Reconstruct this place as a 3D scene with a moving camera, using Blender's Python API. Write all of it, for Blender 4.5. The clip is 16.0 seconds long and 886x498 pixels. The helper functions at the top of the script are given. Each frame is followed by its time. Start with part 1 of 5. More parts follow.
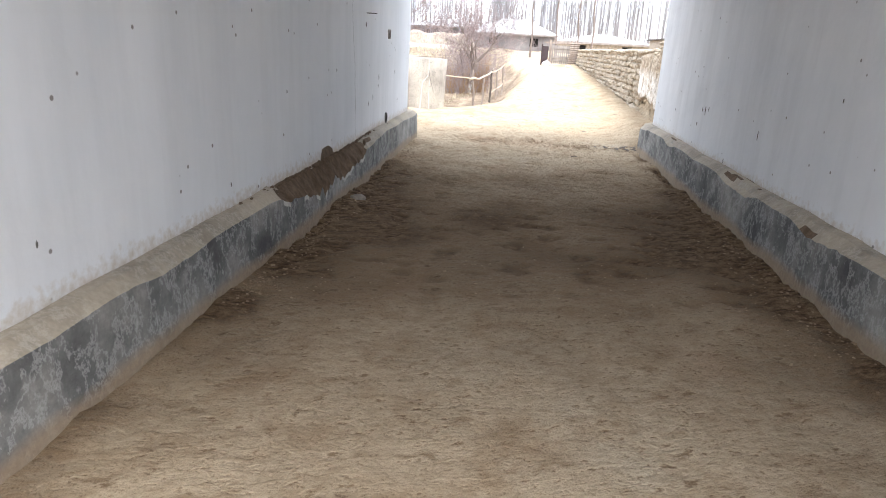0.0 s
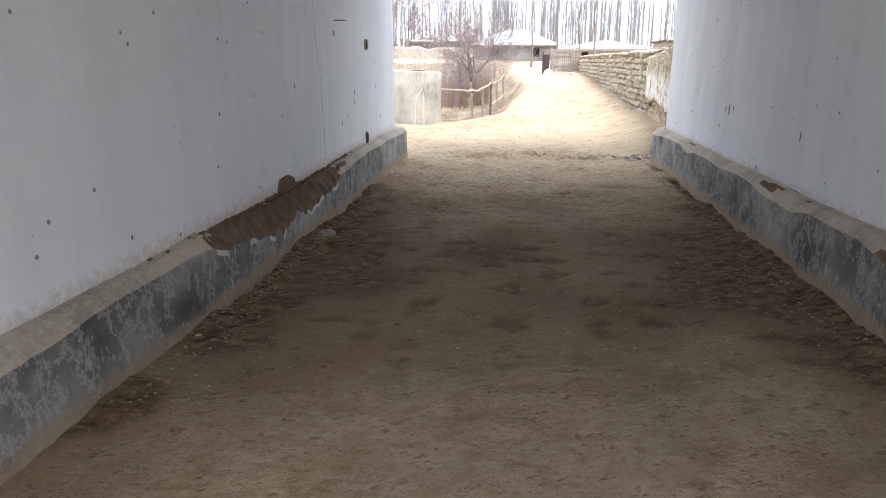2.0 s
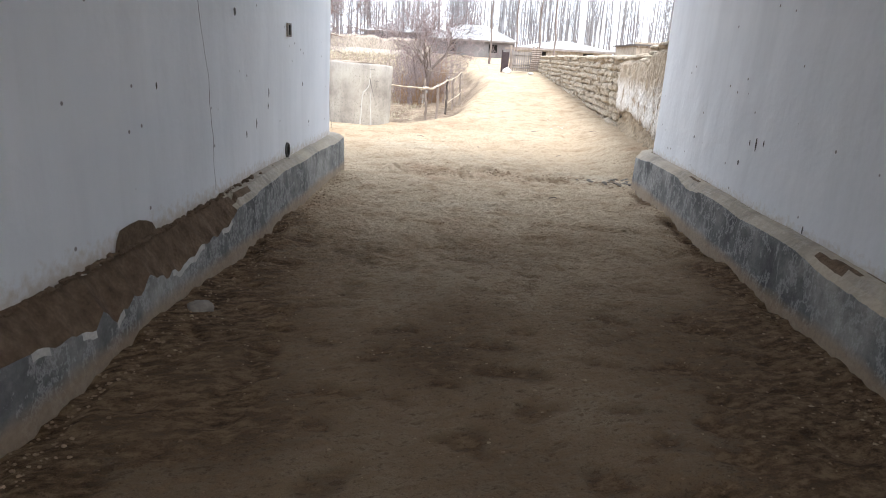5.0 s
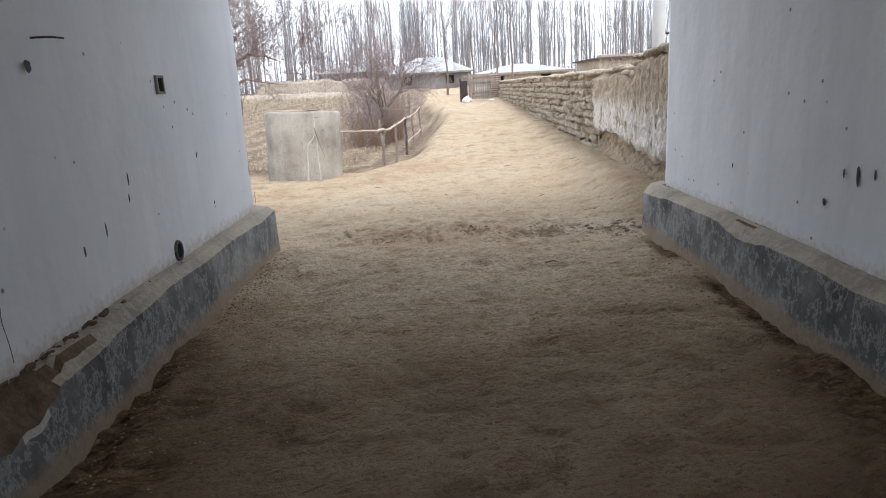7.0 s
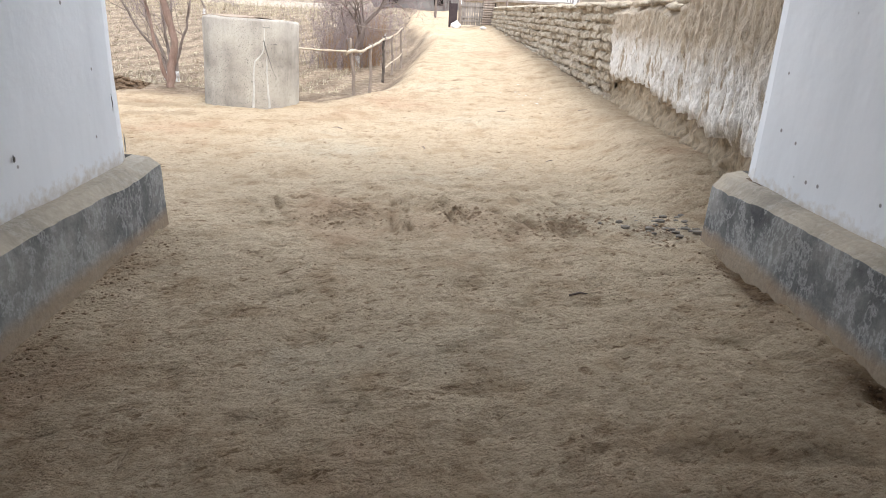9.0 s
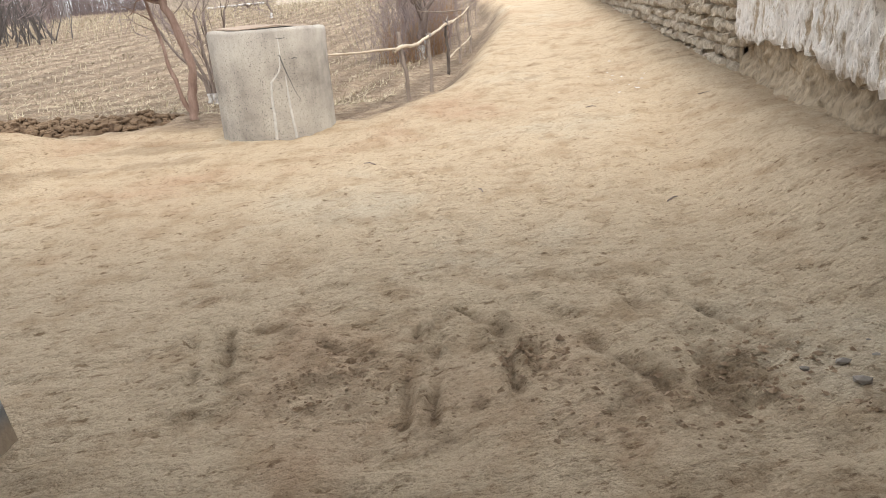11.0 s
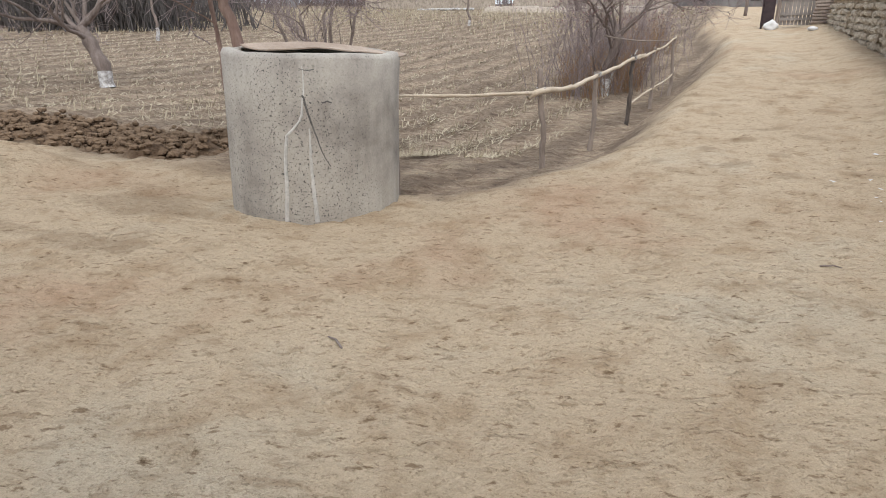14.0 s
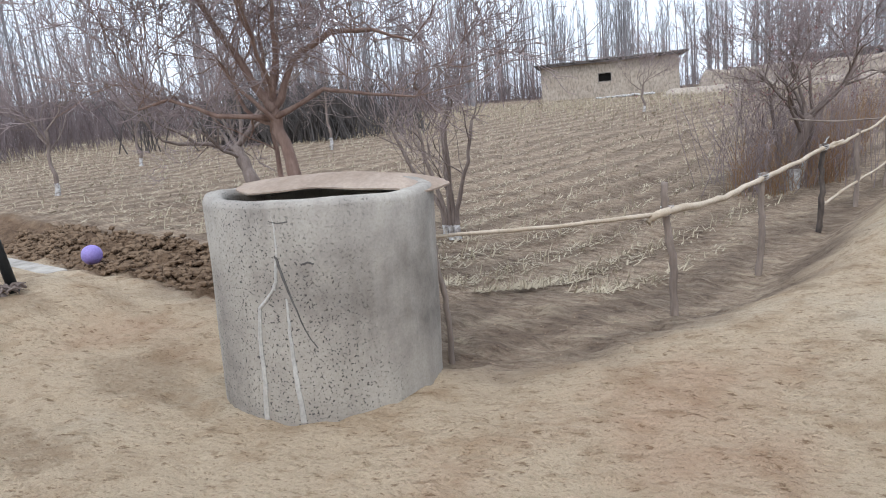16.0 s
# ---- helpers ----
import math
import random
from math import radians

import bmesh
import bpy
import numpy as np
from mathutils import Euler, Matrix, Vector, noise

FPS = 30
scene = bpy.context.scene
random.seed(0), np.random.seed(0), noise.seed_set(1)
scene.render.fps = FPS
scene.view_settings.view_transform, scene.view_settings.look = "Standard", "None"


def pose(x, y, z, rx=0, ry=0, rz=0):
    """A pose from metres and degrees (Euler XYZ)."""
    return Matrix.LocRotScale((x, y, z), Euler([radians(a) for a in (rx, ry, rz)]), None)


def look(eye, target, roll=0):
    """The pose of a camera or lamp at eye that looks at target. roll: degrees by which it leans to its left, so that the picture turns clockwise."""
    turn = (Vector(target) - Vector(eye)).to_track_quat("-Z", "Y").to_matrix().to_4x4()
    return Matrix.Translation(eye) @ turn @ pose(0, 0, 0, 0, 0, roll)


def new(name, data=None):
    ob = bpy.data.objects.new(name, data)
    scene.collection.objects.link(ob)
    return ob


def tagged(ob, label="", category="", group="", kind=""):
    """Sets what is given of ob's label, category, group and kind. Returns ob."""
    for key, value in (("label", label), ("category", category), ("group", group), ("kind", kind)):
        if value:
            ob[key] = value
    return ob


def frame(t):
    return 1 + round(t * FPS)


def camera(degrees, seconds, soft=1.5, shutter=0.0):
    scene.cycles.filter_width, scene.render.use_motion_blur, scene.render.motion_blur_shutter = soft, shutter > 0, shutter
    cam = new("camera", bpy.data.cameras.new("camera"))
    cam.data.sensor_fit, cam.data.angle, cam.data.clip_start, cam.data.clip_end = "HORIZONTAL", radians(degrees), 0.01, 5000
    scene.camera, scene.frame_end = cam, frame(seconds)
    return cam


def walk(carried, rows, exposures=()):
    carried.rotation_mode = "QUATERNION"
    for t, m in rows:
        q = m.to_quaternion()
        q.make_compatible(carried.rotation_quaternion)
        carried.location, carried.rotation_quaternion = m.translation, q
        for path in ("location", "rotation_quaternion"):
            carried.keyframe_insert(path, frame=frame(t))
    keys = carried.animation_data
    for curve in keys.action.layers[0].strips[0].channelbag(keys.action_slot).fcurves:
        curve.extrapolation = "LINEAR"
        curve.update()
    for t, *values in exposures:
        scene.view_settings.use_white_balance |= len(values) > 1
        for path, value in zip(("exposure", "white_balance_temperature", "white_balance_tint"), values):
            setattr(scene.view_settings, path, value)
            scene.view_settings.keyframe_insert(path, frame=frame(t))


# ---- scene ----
cam = camera(68.6, 16.0, soft=1.0)
PATH = [
    (0, (-0.178, 0.731, 1.287), (-0.364, 2.63, 0.689), 3.0),
    (0.5, (-0.111, 0.953, 1.266), (-0.334, 2.843, 0.65), 0.8),
    (1, (-0.114, 1.172, 1.243), (-0.354, 3.047, 0.587), 1.5),
    (1.5, (-0.163, 1.417, 1.234), (-0.234, 3.338, 0.683), 2.7),
    (2, (-0.078, 1.59, 1.213), (-0.305, 3.497, 0.657), -0.2),
    (2.5, (-0.019, 1.737, 1.197), (-0.287, 3.641, 0.646), -0.3),
    (3, (-0.1, 2.089, 1.168), (-0.233, 4.022, 0.669), 4.2),
    (3.2, (-0.111, 2.191, 1.192), (-0.165, 4.124, 0.682), 4.0),
    (5.3, (-0.172, 3.287, 1.263), (-0.254, 5.191, 0.656), 2.8),
    (5.5, (-0.164, 3.443, 1.249), (-0.298, 5.329, 0.599), 1.0),
    (6, (-0.187, 3.804, 1.28), (-0.458, 5.694, 0.684), -0.4),
    (6.5, (-0.252, 4.204, 1.301), (-0.35, 6.087, 0.634), -0.5),
    (7, (-0.131, 4.623, 1.279), (-0.141, 6.563, 0.796), -3.2),
    (7.5, (-0.117, 5.042, 1.259), (-0.107, 6.964, 0.706), -0.8),
    (8, (-0.119, 5.467, 1.256), (-0.098, 7.382, 0.68), -0.2),
    (8.5, (-0.071, 5.94, 1.216), (-0.174, 7.836, 0.589), -1.3),
    (9, (-0.121, 6.444, 1.21), (-0.044, 8.32, 0.521), 2.4),
    (9.2, (-0.129, 6.601, 1.231), (-0.208, 8.487, 0.567), -3.2),
    (11.3, (0.172, 8.725, 1.248), (-0.078, 10.55, 0.469), -5.5),
    (11.5, (0.202, 8.924, 1.235), (-0.043, 10.741, 0.437), -3.1),
    (12, (0.263, 9.376, 1.165), (-0.208, 11.235, 0.599), -4.3),
    (12.1, (0.268, 9.502, 1.154), (-0.195, 11.348, 0.539), -5.4),
    (12.5, (0.284, 9.865, 1.19), (-0.415, 11.657, 0.641), -5.8),
    (12.9, (0.212, 10.202, 1.272), (-0.489, 11.986, 0.699), -4.8),
    (13, (0.223, 10.292, 1.274), (-0.537, 12.06, 0.73), -6.3),
    (13.5, (0.34, 10.841, 1.235), (-0.546, 12.539, 0.66), -5.8),
    (13.6, (0.36, 10.914, 1.243), (-0.619, 12.571, 0.697), -7.0),
    (14, (0.341, 11.356, 1.253), (-0.418, 13.073, 0.564), -1.0),
    (14.5, (0.482, 11.729, 1.281), (-0.444, 13.412, 0.722), -8.7),
    (15, (0.521, 12.131, 1.326), (-0.476, 13.737, 0.673), -10.5),
    (15.1, (0.486, 12.238, 1.322), (-0.58, 13.773, 0.611), -9.9),
    (15.2, (0.433, 12.278, 1.332), (-0.59, 13.884, 0.724), -6.5),
    (15.5, (0.392, 12.486, 1.404), (-0.734, 14.053, 0.879), -4.4),
    (16, (0.379, 13.014, 1.334), (-0.896, 14.500, 0.927), -5.6),
]
EXPOSURES = [(0.0, 2.05, 6500, 10), (1.0, 2.0, 6500, 10), (1.5, 1.95, 6500, 10), (2.0, 1.8, 6500, 10), (3.2, 1.75, 6500, 10), (5.3, 1.65, 6450, 10), (6.3, 1.85, 6450, 10), (6.6, 1.7, 6450, 10), (7.0, 1.05, 6450, 10), (7.5, 1.14, 6450, 10), (8.2, 1.42, 6550, 10), (9.0, 1.45, 6650, 10), (11.5, 0.93, 7200, 11), (12.5, 0.65, 7000, 10), (14.5, 0.55, 6500, 10), (16.0, 0.53, 6150, 10)]
walk(cam, [(t, look(eye, target, roll)) for t, eye, target, roll in PATH], EXPOSURES)

# ---- light: an overcast winter day ----
world = bpy.data.worlds.new("overcast")
scene.world = world
world.use_nodes = True
wn, wl = world.node_tree.nodes, world.node_tree.links
sky = wn.new("ShaderNodeTexSky")
sky.sky_type, sky.sun_disc = "NISHITA", False
sky.sun_elevation, sky.sun_rotation = radians(56), radians(150)
sky.air_density, sky.dust_density = 1.0, 4.0
cloud = wn.new("ShaderNodeMixRGB")
cloud.inputs[0].default_value = 0.8
cloud.inputs[2].default_value = (8.6, 9.4, 10.6, 1)
wl.new(sky.outputs[0], cloud.inputs[1])
wl.new(cloud.outputs[0], wn["Background"].inputs[0])
wn["Background"].inputs[1].default_value = 0.115
sun_data = bpy.data.lights.new("sun", "SUN")
sun_data.energy, sun_data.angle, sun_data.color = 1.0, radians(25), (1.0, 0.98, 0.95)
sun = new("sun", sun_data)
sun.matrix_world = look((0, 0, 30), (-17 * math.sin(radians(30)), 17 * math.cos(radians(30)), 5))


# ---- materials ----
def material(name, rough=0.9, spec=0.2, metal=0.0):
    m = bpy.data.materials.new(name)
    m.use_nodes = True
    b = m.node_tree.nodes["Principled BSDF"]
    b.inputs["Roughness"].default_value = rough
    b.inputs["Specular IOR Level"].default_value = spec
    b.inputs["Metallic"].default_value = metal
    return m, m.node_tree.nodes, m.node_tree.links, b


def noise_tex(n, l, scale, detail=4.0, rough=0.55, stretch=None, coord=None):
    t = n.new("ShaderNodeTexNoise")
    t.inputs["Scale"].default_value, t.inputs["Detail"].default_value, t.inputs["Roughness"].default_value = scale, detail, rough
    c = coord or n.new("ShaderNodeTexCoord").outputs["Object"]
    if stretch:
        mp = n.new("ShaderNodeMapping")
        mp.inputs["Scale"].default_value = stretch
        l.new(c, mp.inputs[0])
        c = mp.outputs[0]
    l.new(c, t.inputs["Vector"])
    return t.outputs["Fac"]


def ramp(n, l, fac, stops):
    r = n.new("ShaderNodeValToRGB")
    e = r.color_ramp.elements
    while len(e) < len(stops):
        e.new(0.5)
    for k, (p, c) in enumerate(stops):
        e[k].position, e[k].color = p, (*c, 1) if len(c) == 3 else c
    l.new(fac, r.inputs[0])
    return r.outputs[0]


def mix(n, l, fac, a, b, mode="MIX"):
    m = n.new("ShaderNodeMixRGB")
    m.blend_type = mode
    for k, v in enumerate((fac, a, b)):
        if hasattr(v, "node"):
            l.new(v, m.inputs[k])
        else:
            m.inputs[k].default_value = v if k == 0 else (*v, 1)
    return m.outputs[0]


def bump(n, l, b, height, strength, dist, prior=None):
    k = n.new("ShaderNodeBump")
    k.inputs["Strength"].default_value, k.inputs["Distance"].default_value = strength, dist
    l.new(height, k.inputs["Height"])
    if prior:
        l.new(prior, k.inputs["Normal"])
    l.new(k.outputs[0], b.inputs["Normal"])
    return k.outputs[0]


def grey(v):
    return (v, v, v)


def simple(name, c1, c2, scale=6.0, rough=0.85, spec=0.25, bumpiness=0.3, dist=0.01, stretch=None, metal=0.0, fine=60.0, spread=0.25):
    """A surface of two tones in large patches, with fine grain and relief."""
    m, n, l, b = material(name, rough, spec, metal)
    big = noise_tex(n, l, scale, 5, 0.6, stretch)
    small = noise_tex(n, l, fine, 4, 0.6, stretch)
    col = ramp(n, l, big, [(0.5 - spread, c1), (0.5 + spread, c2)])
    l.new(mix(n, l, 0.45, col, ramp(n, l, small, [(0.3, grey(0.45)), (0.7, grey(1.0))]), "MULTIPLY"), b.inputs["Base Color"])
    bump(n, l, b, small, bumpiness, dist)
    return m


ROWTURN = radians(98.6)


def ground_material():
    m, n, l, b = material("bare_earth", 0.95, 0.1)
    at = n.new("ShaderNodeAttribute")
    at.attribute_name = "cover"
    sep = n.new("ShaderNodeSeparateColor")
    l.new(at.outputs["Color"], sep.inputs[0])
    field, plot, damp_shade = sep.outputs[0], sep.outputs[1], sep.outputs[2]
    co = n.new("ShaderNodeTexCoord").outputs["Object"]
    turn = n.new("ShaderNodeMapping")
    turn.inputs["Rotation"].default_value = (0, 0, radians(-22))
    l.new(co, turn.inputs[0])
    big = noise_tex(n, l, 0.55, 6, 0.6, None, co)
    mid = noise_tex(n, l, 3.2, 6, 0.65, None, co)
    drag = noise_tex(n, l, 6.5, 7, 0.7, (0.55, 1.25, 1), turn.outputs[0])
    dent = noise_tex(n, l, 21, 5, 0.66, (0.6, 1.25, 1), turn.outputs[0])
    fine = noise_tex(n, l, 60, 6, 0.7, None, co)
    grit = noise_tex(n, l, 190, 3, 0.6, None, co)
    road = ramp(n, l, big, [(0.3, (0.52, 0.37, 0.25)), (0.44, (0.56, 0.44, 0.305)), (0.56, (0.59, 0.47, 0.33)), (0.7, (0.59, 0.505, 0.38))])
    road = mix(n, l, 0.7, road, ramp(n, l, mid, [(0.32, (0.70, 0.62, 0.55)), (0.52, (1, 1, 1))]), "MULTIPLY")
    road = mix(n, l, 0.5, road, ramp(n, l, drag, [(0.34, (0.52, 0.43, 0.36)), (0.42, (1, 1, 1))]), "MULTIPLY")
    road = mix(n, l, 0.75, road, ramp(n, l, dent, [(0.34, (0.36, 0.29, 0.23)), (0.41, (1, 1, 1))]), "MULTIPLY")
    # scuffs and heel marks with sharp rims
    scuff = ramp(n, l, noise_tex(n, l, 10, 9, 0.74, (0.6, 1.3, 1), turn.outputs[0]), [(0.385, grey(0.0)), (0.415, grey(1.0))])
    heel = ramp(n, l, noise_tex(n, l, 27, 8, 0.74, (0.65, 1.3, 1), co), [(0.375, grey(0.0)), (0.40, grey(1.0))])
    # moist earth tone, also used to paint the passage floor's dimness
    wet_shade = ramp(n, l, dent, [(0.37, (0.075, 0.047, 0.028)), (0.46, (0.150, 0.096, 0.056)), (0.64, (0.27, 0.185, 0.112))])
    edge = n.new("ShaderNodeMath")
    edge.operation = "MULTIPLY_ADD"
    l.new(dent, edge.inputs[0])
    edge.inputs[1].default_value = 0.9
    l.new(damp_shade, edge.inputs[2])
    road = mix(n, l, ramp(n, l, edge.outputs[0], [(0.46, grey(0.0)), (1.0, grey(1.0))]), road, wet_shade)
    straw = noise_tex(n, l, 6, 5, 0.7, (0.5, 2.4, 1), co)
    soil = ramp(n, l, straw, [(0.3, (0.21, 0.155, 0.115)), (0.5, (0.33, 0.258, 0.195)), (0.68, (0.45, 0.375, 0.28))])
    # pale straw rows; furrow shade painted in too, as far mesh lacks relief
    rows = n.new("ShaderNodeTexWave")
    rows.inputs["Scale"].default_value, rows.inputs["Distortion"].default_value, rows.inputs["Detail"].default_value = 0.36, 7.0, 5.0
    rows.bands_direction = "Y"
    lay = n.new("ShaderNodeMapping")
    lay.inputs["Rotation"].default_value = (0, 0, ROWTURN)
    l.new(co, lay.inputs[0])
    l.new(lay.outputs[0], rows.inputs["Vector"])
    soil = mix(n, l, 0.5, soil, ramp(n, l, rows.outputs["Fac"], [(0.2, (0.55, 0.50, 0.46)), (0.8, (1.12, 1.08, 1.0))]), "MULTIPLY")
    soil = mix(n, l, 0.55, soil, ramp(n, l, dent, [(0.35, grey(0.4)), (0.55, grey(1.0))]), "MULTIPLY")
    turned = ramp(n, l, mid, [(0.35, (0.115, 0.074, 0.048)), (0.65, (0.25, 0.170, 0.108))])
    c = mix(n, l, field, road, soil)
    c = mix(n, l, plot, c, turned)
    c = mix(n, l, 0.35, c, ramp(n, l, grit, [(0.35, grey(0.5)), (0.6, grey(1.0))]), "MULTIPLY")
    c = mix(n, l, 0.5, c, ramp(n, l, fine, [(0.37, (0.42, 0.37, 0.33)), (0.43, (1, 1, 1))]), "MULTIPLY")
    c = mix(n, l, 0.42, c, ramp(n, l, scuff, [(0.0, (0.50, 0.41, 0.33)), (1.0, (1, 1, 1))]), "MULTIPLY")
    c = mix(n, l, 0.42, c, ramp(n, l, heel, [(0.0, (0.42, 0.34, 0.27)), (1.0, (1.06, 1.06, 1.06))]), "MULTIPLY")
    l.new(c, b.inputs["Base Color"])
    k = bump(n, l, b, scuff, 0.6, 0.02)
    k = bump(n, l, b, heel, 0.6, 0.012, k)
    k = bump(n, l, b, drag, 0.55, 0.05, k)
    k = bump(n, l, b, dent, 1.0, 0.045, k)
    k = bump(n, l, b, fine, 0.8, 0.016, k)
    bump(n, l, b, grit, 0.35, 0.004, k)
    return m


def plaster_material():
    m, n, l, b = material("limewashed_plaster", 0.9, 0.2)
    co = n.new("ShaderNodeTexCoord").outputs["Object"]
    big = noise_tex(n, l, 0.8, 5, 0.6, None, co)
    runs = noise_tex(n, l, 3.0, 5, 0.6, (1, 1.2, 0.12), co)
    fine = noise_tex(n, l, 26, 6, 0.6, None, co)
    c = ramp(n, l, big, [(0.3, (0.69, 0.71, 0.74)), (0.7, (0.79, 0.80, 0.82))])
    c = mix(n, l, 0.5, c, ramp(n, l, runs, [(0.33, (0.85, 0.85, 0.85)), (0.55, (1, 1, 1))]), "MULTIPLY")
    # splashed earth along the wall's foot, with an uneven upper edge
    sep = n.new("ShaderNodeSeparateXYZ")
    l.new(co, sep.inputs[0])
    foot = n.new("ShaderNodeMath")
    foot.operation = "MULTIPLY_ADD"
    l.new(fine, foot.inputs[0])
    foot.inputs[1].default_value = -0.22
    l.new(sep.outputs[2], foot.inputs[2])
    c = mix(n, l, ramp(n, l, foot.outputs[0], [(0.27, grey(0.75)), (0.36, grey(0.0))]), c, (0.48, 0.40, 0.31))
    chips = n.new("ShaderNodeTexVoronoi")
    chips.inputs["Scale"].default_value = 6.5
    l.new(co, chips.inputs["Vector"])
    spots = ramp(n, l, chips.outputs["Distance"], [(0.045, grey(0.85)), (0.075, grey(0.0))])
    c = mix(n, l, spots, c, (0.17, 0.15, 0.14))
    l.new(c, b.inputs["Base Color"])
    k = bump(n, l, b, big, 0.4, 0.05)
    bump(n, l, b, fine, 0.22, 0.006, k)
    return m


def plinth_material():
    m, n, l, b = material("dark_cement_render", 0.8, 0.3)
    co = n.new("ShaderNodeTexCoord").outputs["Object"]
    big = noise_tex(n, l, 2.2, 6, 0.65, None, co)
    runs = noise_tex(n, l, 9, 6, 0.75, (1, 1, 0.4), co)
    fine = noise_tex(n, l, 45, 5, 0.6, None, co)
    c = ramp(n, l, big, [(0.32, (0.075, 0.077, 0.08)), (0.47, (0.155, 0.156, 0.154)), (0.66, (0.34, 0.33, 0.31))])
    c = mix(n, l, ramp(n, l, runs, [(0.58, grey(0.0)), (0.66, grey(0.6))]), c, (0.48, 0.48, 0.47))
    bloom = noise_tex(n, l, 5.5, 7, 0.75, (1, 1, 0.7), co)
    c = mix(n, l, ramp(n, l, bloom, [(0.47, grey(0.0)), (0.495, grey(0.65)), (0.505, grey(0.65)), (0.53, grey(0.0))]), c, (0.42, 0.42, 0.41))
    geo = n.new("ShaderNodeNewGeometry")
    up = n.new("ShaderNodeSeparateXYZ")
    l.new(geo.outputs["Normal"], up.inputs[0])
    dust = mix(n, l, ramp(n, l, big, [(0.3, grey(0.5)), (0.7, grey(1.0))]), (0, 0, 0), ramp(n, l, up.outputs[2], [(0.25, grey(0.0)), (0.6, grey(0.9))]))
    c = mix(n, l, dust, c, (0.46, 0.38, 0.28))
    sep = n.new("ShaderNodeSeparateXYZ")
    l.new(co, sep.inputs[0])
    foot = n.new("ShaderNodeMath")
    foot.operation = "MULTIPLY_ADD"
    l.new(big, foot.inputs[0])
    foot.inputs[1].default_value = -0.12
    l.new(sep.outputs[2], foot.inputs[2])
    c = mix(n, l, ramp(n, l, foot.outputs[0], [(0.0, grey(0.8)), (0.06, grey(0.0))]), c, (0.34, 0.25, 0.165))
    l.new(mix(n, l, 0.35, c, ramp(n, l, fine, [(0.3, grey(0.5)), (0.65, grey(1.0))]), "MULTIPLY"), b.inputs["Base Color"])
    bump(n, l, b, fine, 0.45, 0.008, bump(n, l, b, big, 0.4, 0.03))
    return m


def concrete_material():
    m, n, l, b = material("pocked_concrete", 0.9, 0.2)
    co = n.new("ShaderNodeTexCoord").outputs["Object"]
    big = noise_tex(n, l, 2.4, 6, 0.6, None, co)
    patch = noise_tex(n, l, 1.3, 3, 0.5, (1, 1, 0.6), co)
    fine = noise_tex(n, l, 70, 5, 0.65, None, co)
    pits = noise_tex(n, l, 92, 2, 0.5, None, co)
    lean = n.new("ShaderNodeVectorMath")
    lean.operation = "DOT_PRODUCT"
    l.new(co, lean.inputs[0])
    lean.inputs[1].default_value = (-0.17, -0.14, 0.0)
    worn = n.new("ShaderNodeMath")
    l.new(lean.outputs["Value"], worn.inputs[0])
    l.new(patch, worn.inputs[1])
    c = ramp(n, l, big, [(0.3, (0.245, 0.222, 0.198)), (0.48, (0.40, 0.366, 0.322)), (0.7, (0.51, 0.476, 0.415))])
    hole = ramp(n, l, pits, [(0.33, grey(1.0)), (0.39, grey(0.0))])
    hole = mix(n, l, 1.0, hole, ramp(n, l, worn.outputs[0], [(0.46, grey(0.12)), (0.58, grey(1.0))]), "MULTIPLY")
    # rain-washed streaks down the ring
    wash = noise_tex(n, l, 8, 5, 0.6, (1, 1, 0.10), co)
    c = mix(n, l, 0.28, c, ramp(n, l, wash, [(0.38, (0.62, 0.61, 0.59)), (0.52, (1, 1, 1)), (0.66, (1.15, 1.15, 1.12))]), "MULTIPLY")
    c = mix(n, l, hole, c, (0.11, 0.105, 0.10))
    l.new(mix(n, l, 0.35, c, ramp(n, l, fine, [(0.3, grey(0.5)), (0.65, grey(1.0))]), "MULTIPLY"), b.inputs["Base Color"])
    inv = n.new("ShaderNodeInvert")
    l.new(hole, inv.inputs[1])
    bump(n, l, b, fine, 0.4, 0.006, bump(n, l, b, inv.outputs[0], 0.7, 0.012))
    return m


def adobe_material(name, dark, light, fine_scale=22.0, per_piece=0.25, streaks=0.65):
    m, n, l, b = material(name, 0.96, 0.1)
    co = n.new("ShaderNodeNewGeometry").outputs["Position"]
    big = noise_tex(n, l, 1.6, 5, 0.6, None, co)
    streak = noise_tex(n, l, fine_scale, 6, 0.7, (1, 1, 0.5), co)
    c = ramp(n, l, big, [(0.3, dark), (0.7, light)])
    c = mix(n, l, streaks, c, ramp(n, l, streak, [(0.36, grey(0.38)), (0.56, grey(1.0))]), "MULTIPLY")
    if per_piece:
        info = n.new("ShaderNodeObjectInfo")
        isl = n.new("ShaderNodeNewGeometry")
        both = n.new("ShaderNodeMath")
        both.operation = "ADD"
        l.new(info.outputs["Random"], both.inputs[0])
        l.new(isl.outputs["Random Per Island"], both.inputs[1])
        c = mix(n, l, per_piece, c, ramp(n, l, both.outputs[0], [(0.2, (0.5, 0.48, 0.46)), (0.9, (1, 1, 1))]), "MULTIPLY")
    l.new(c, b.inputs["Base Color"])
    bump(n, l, b, streak, 1.0, 0.045)
    return m


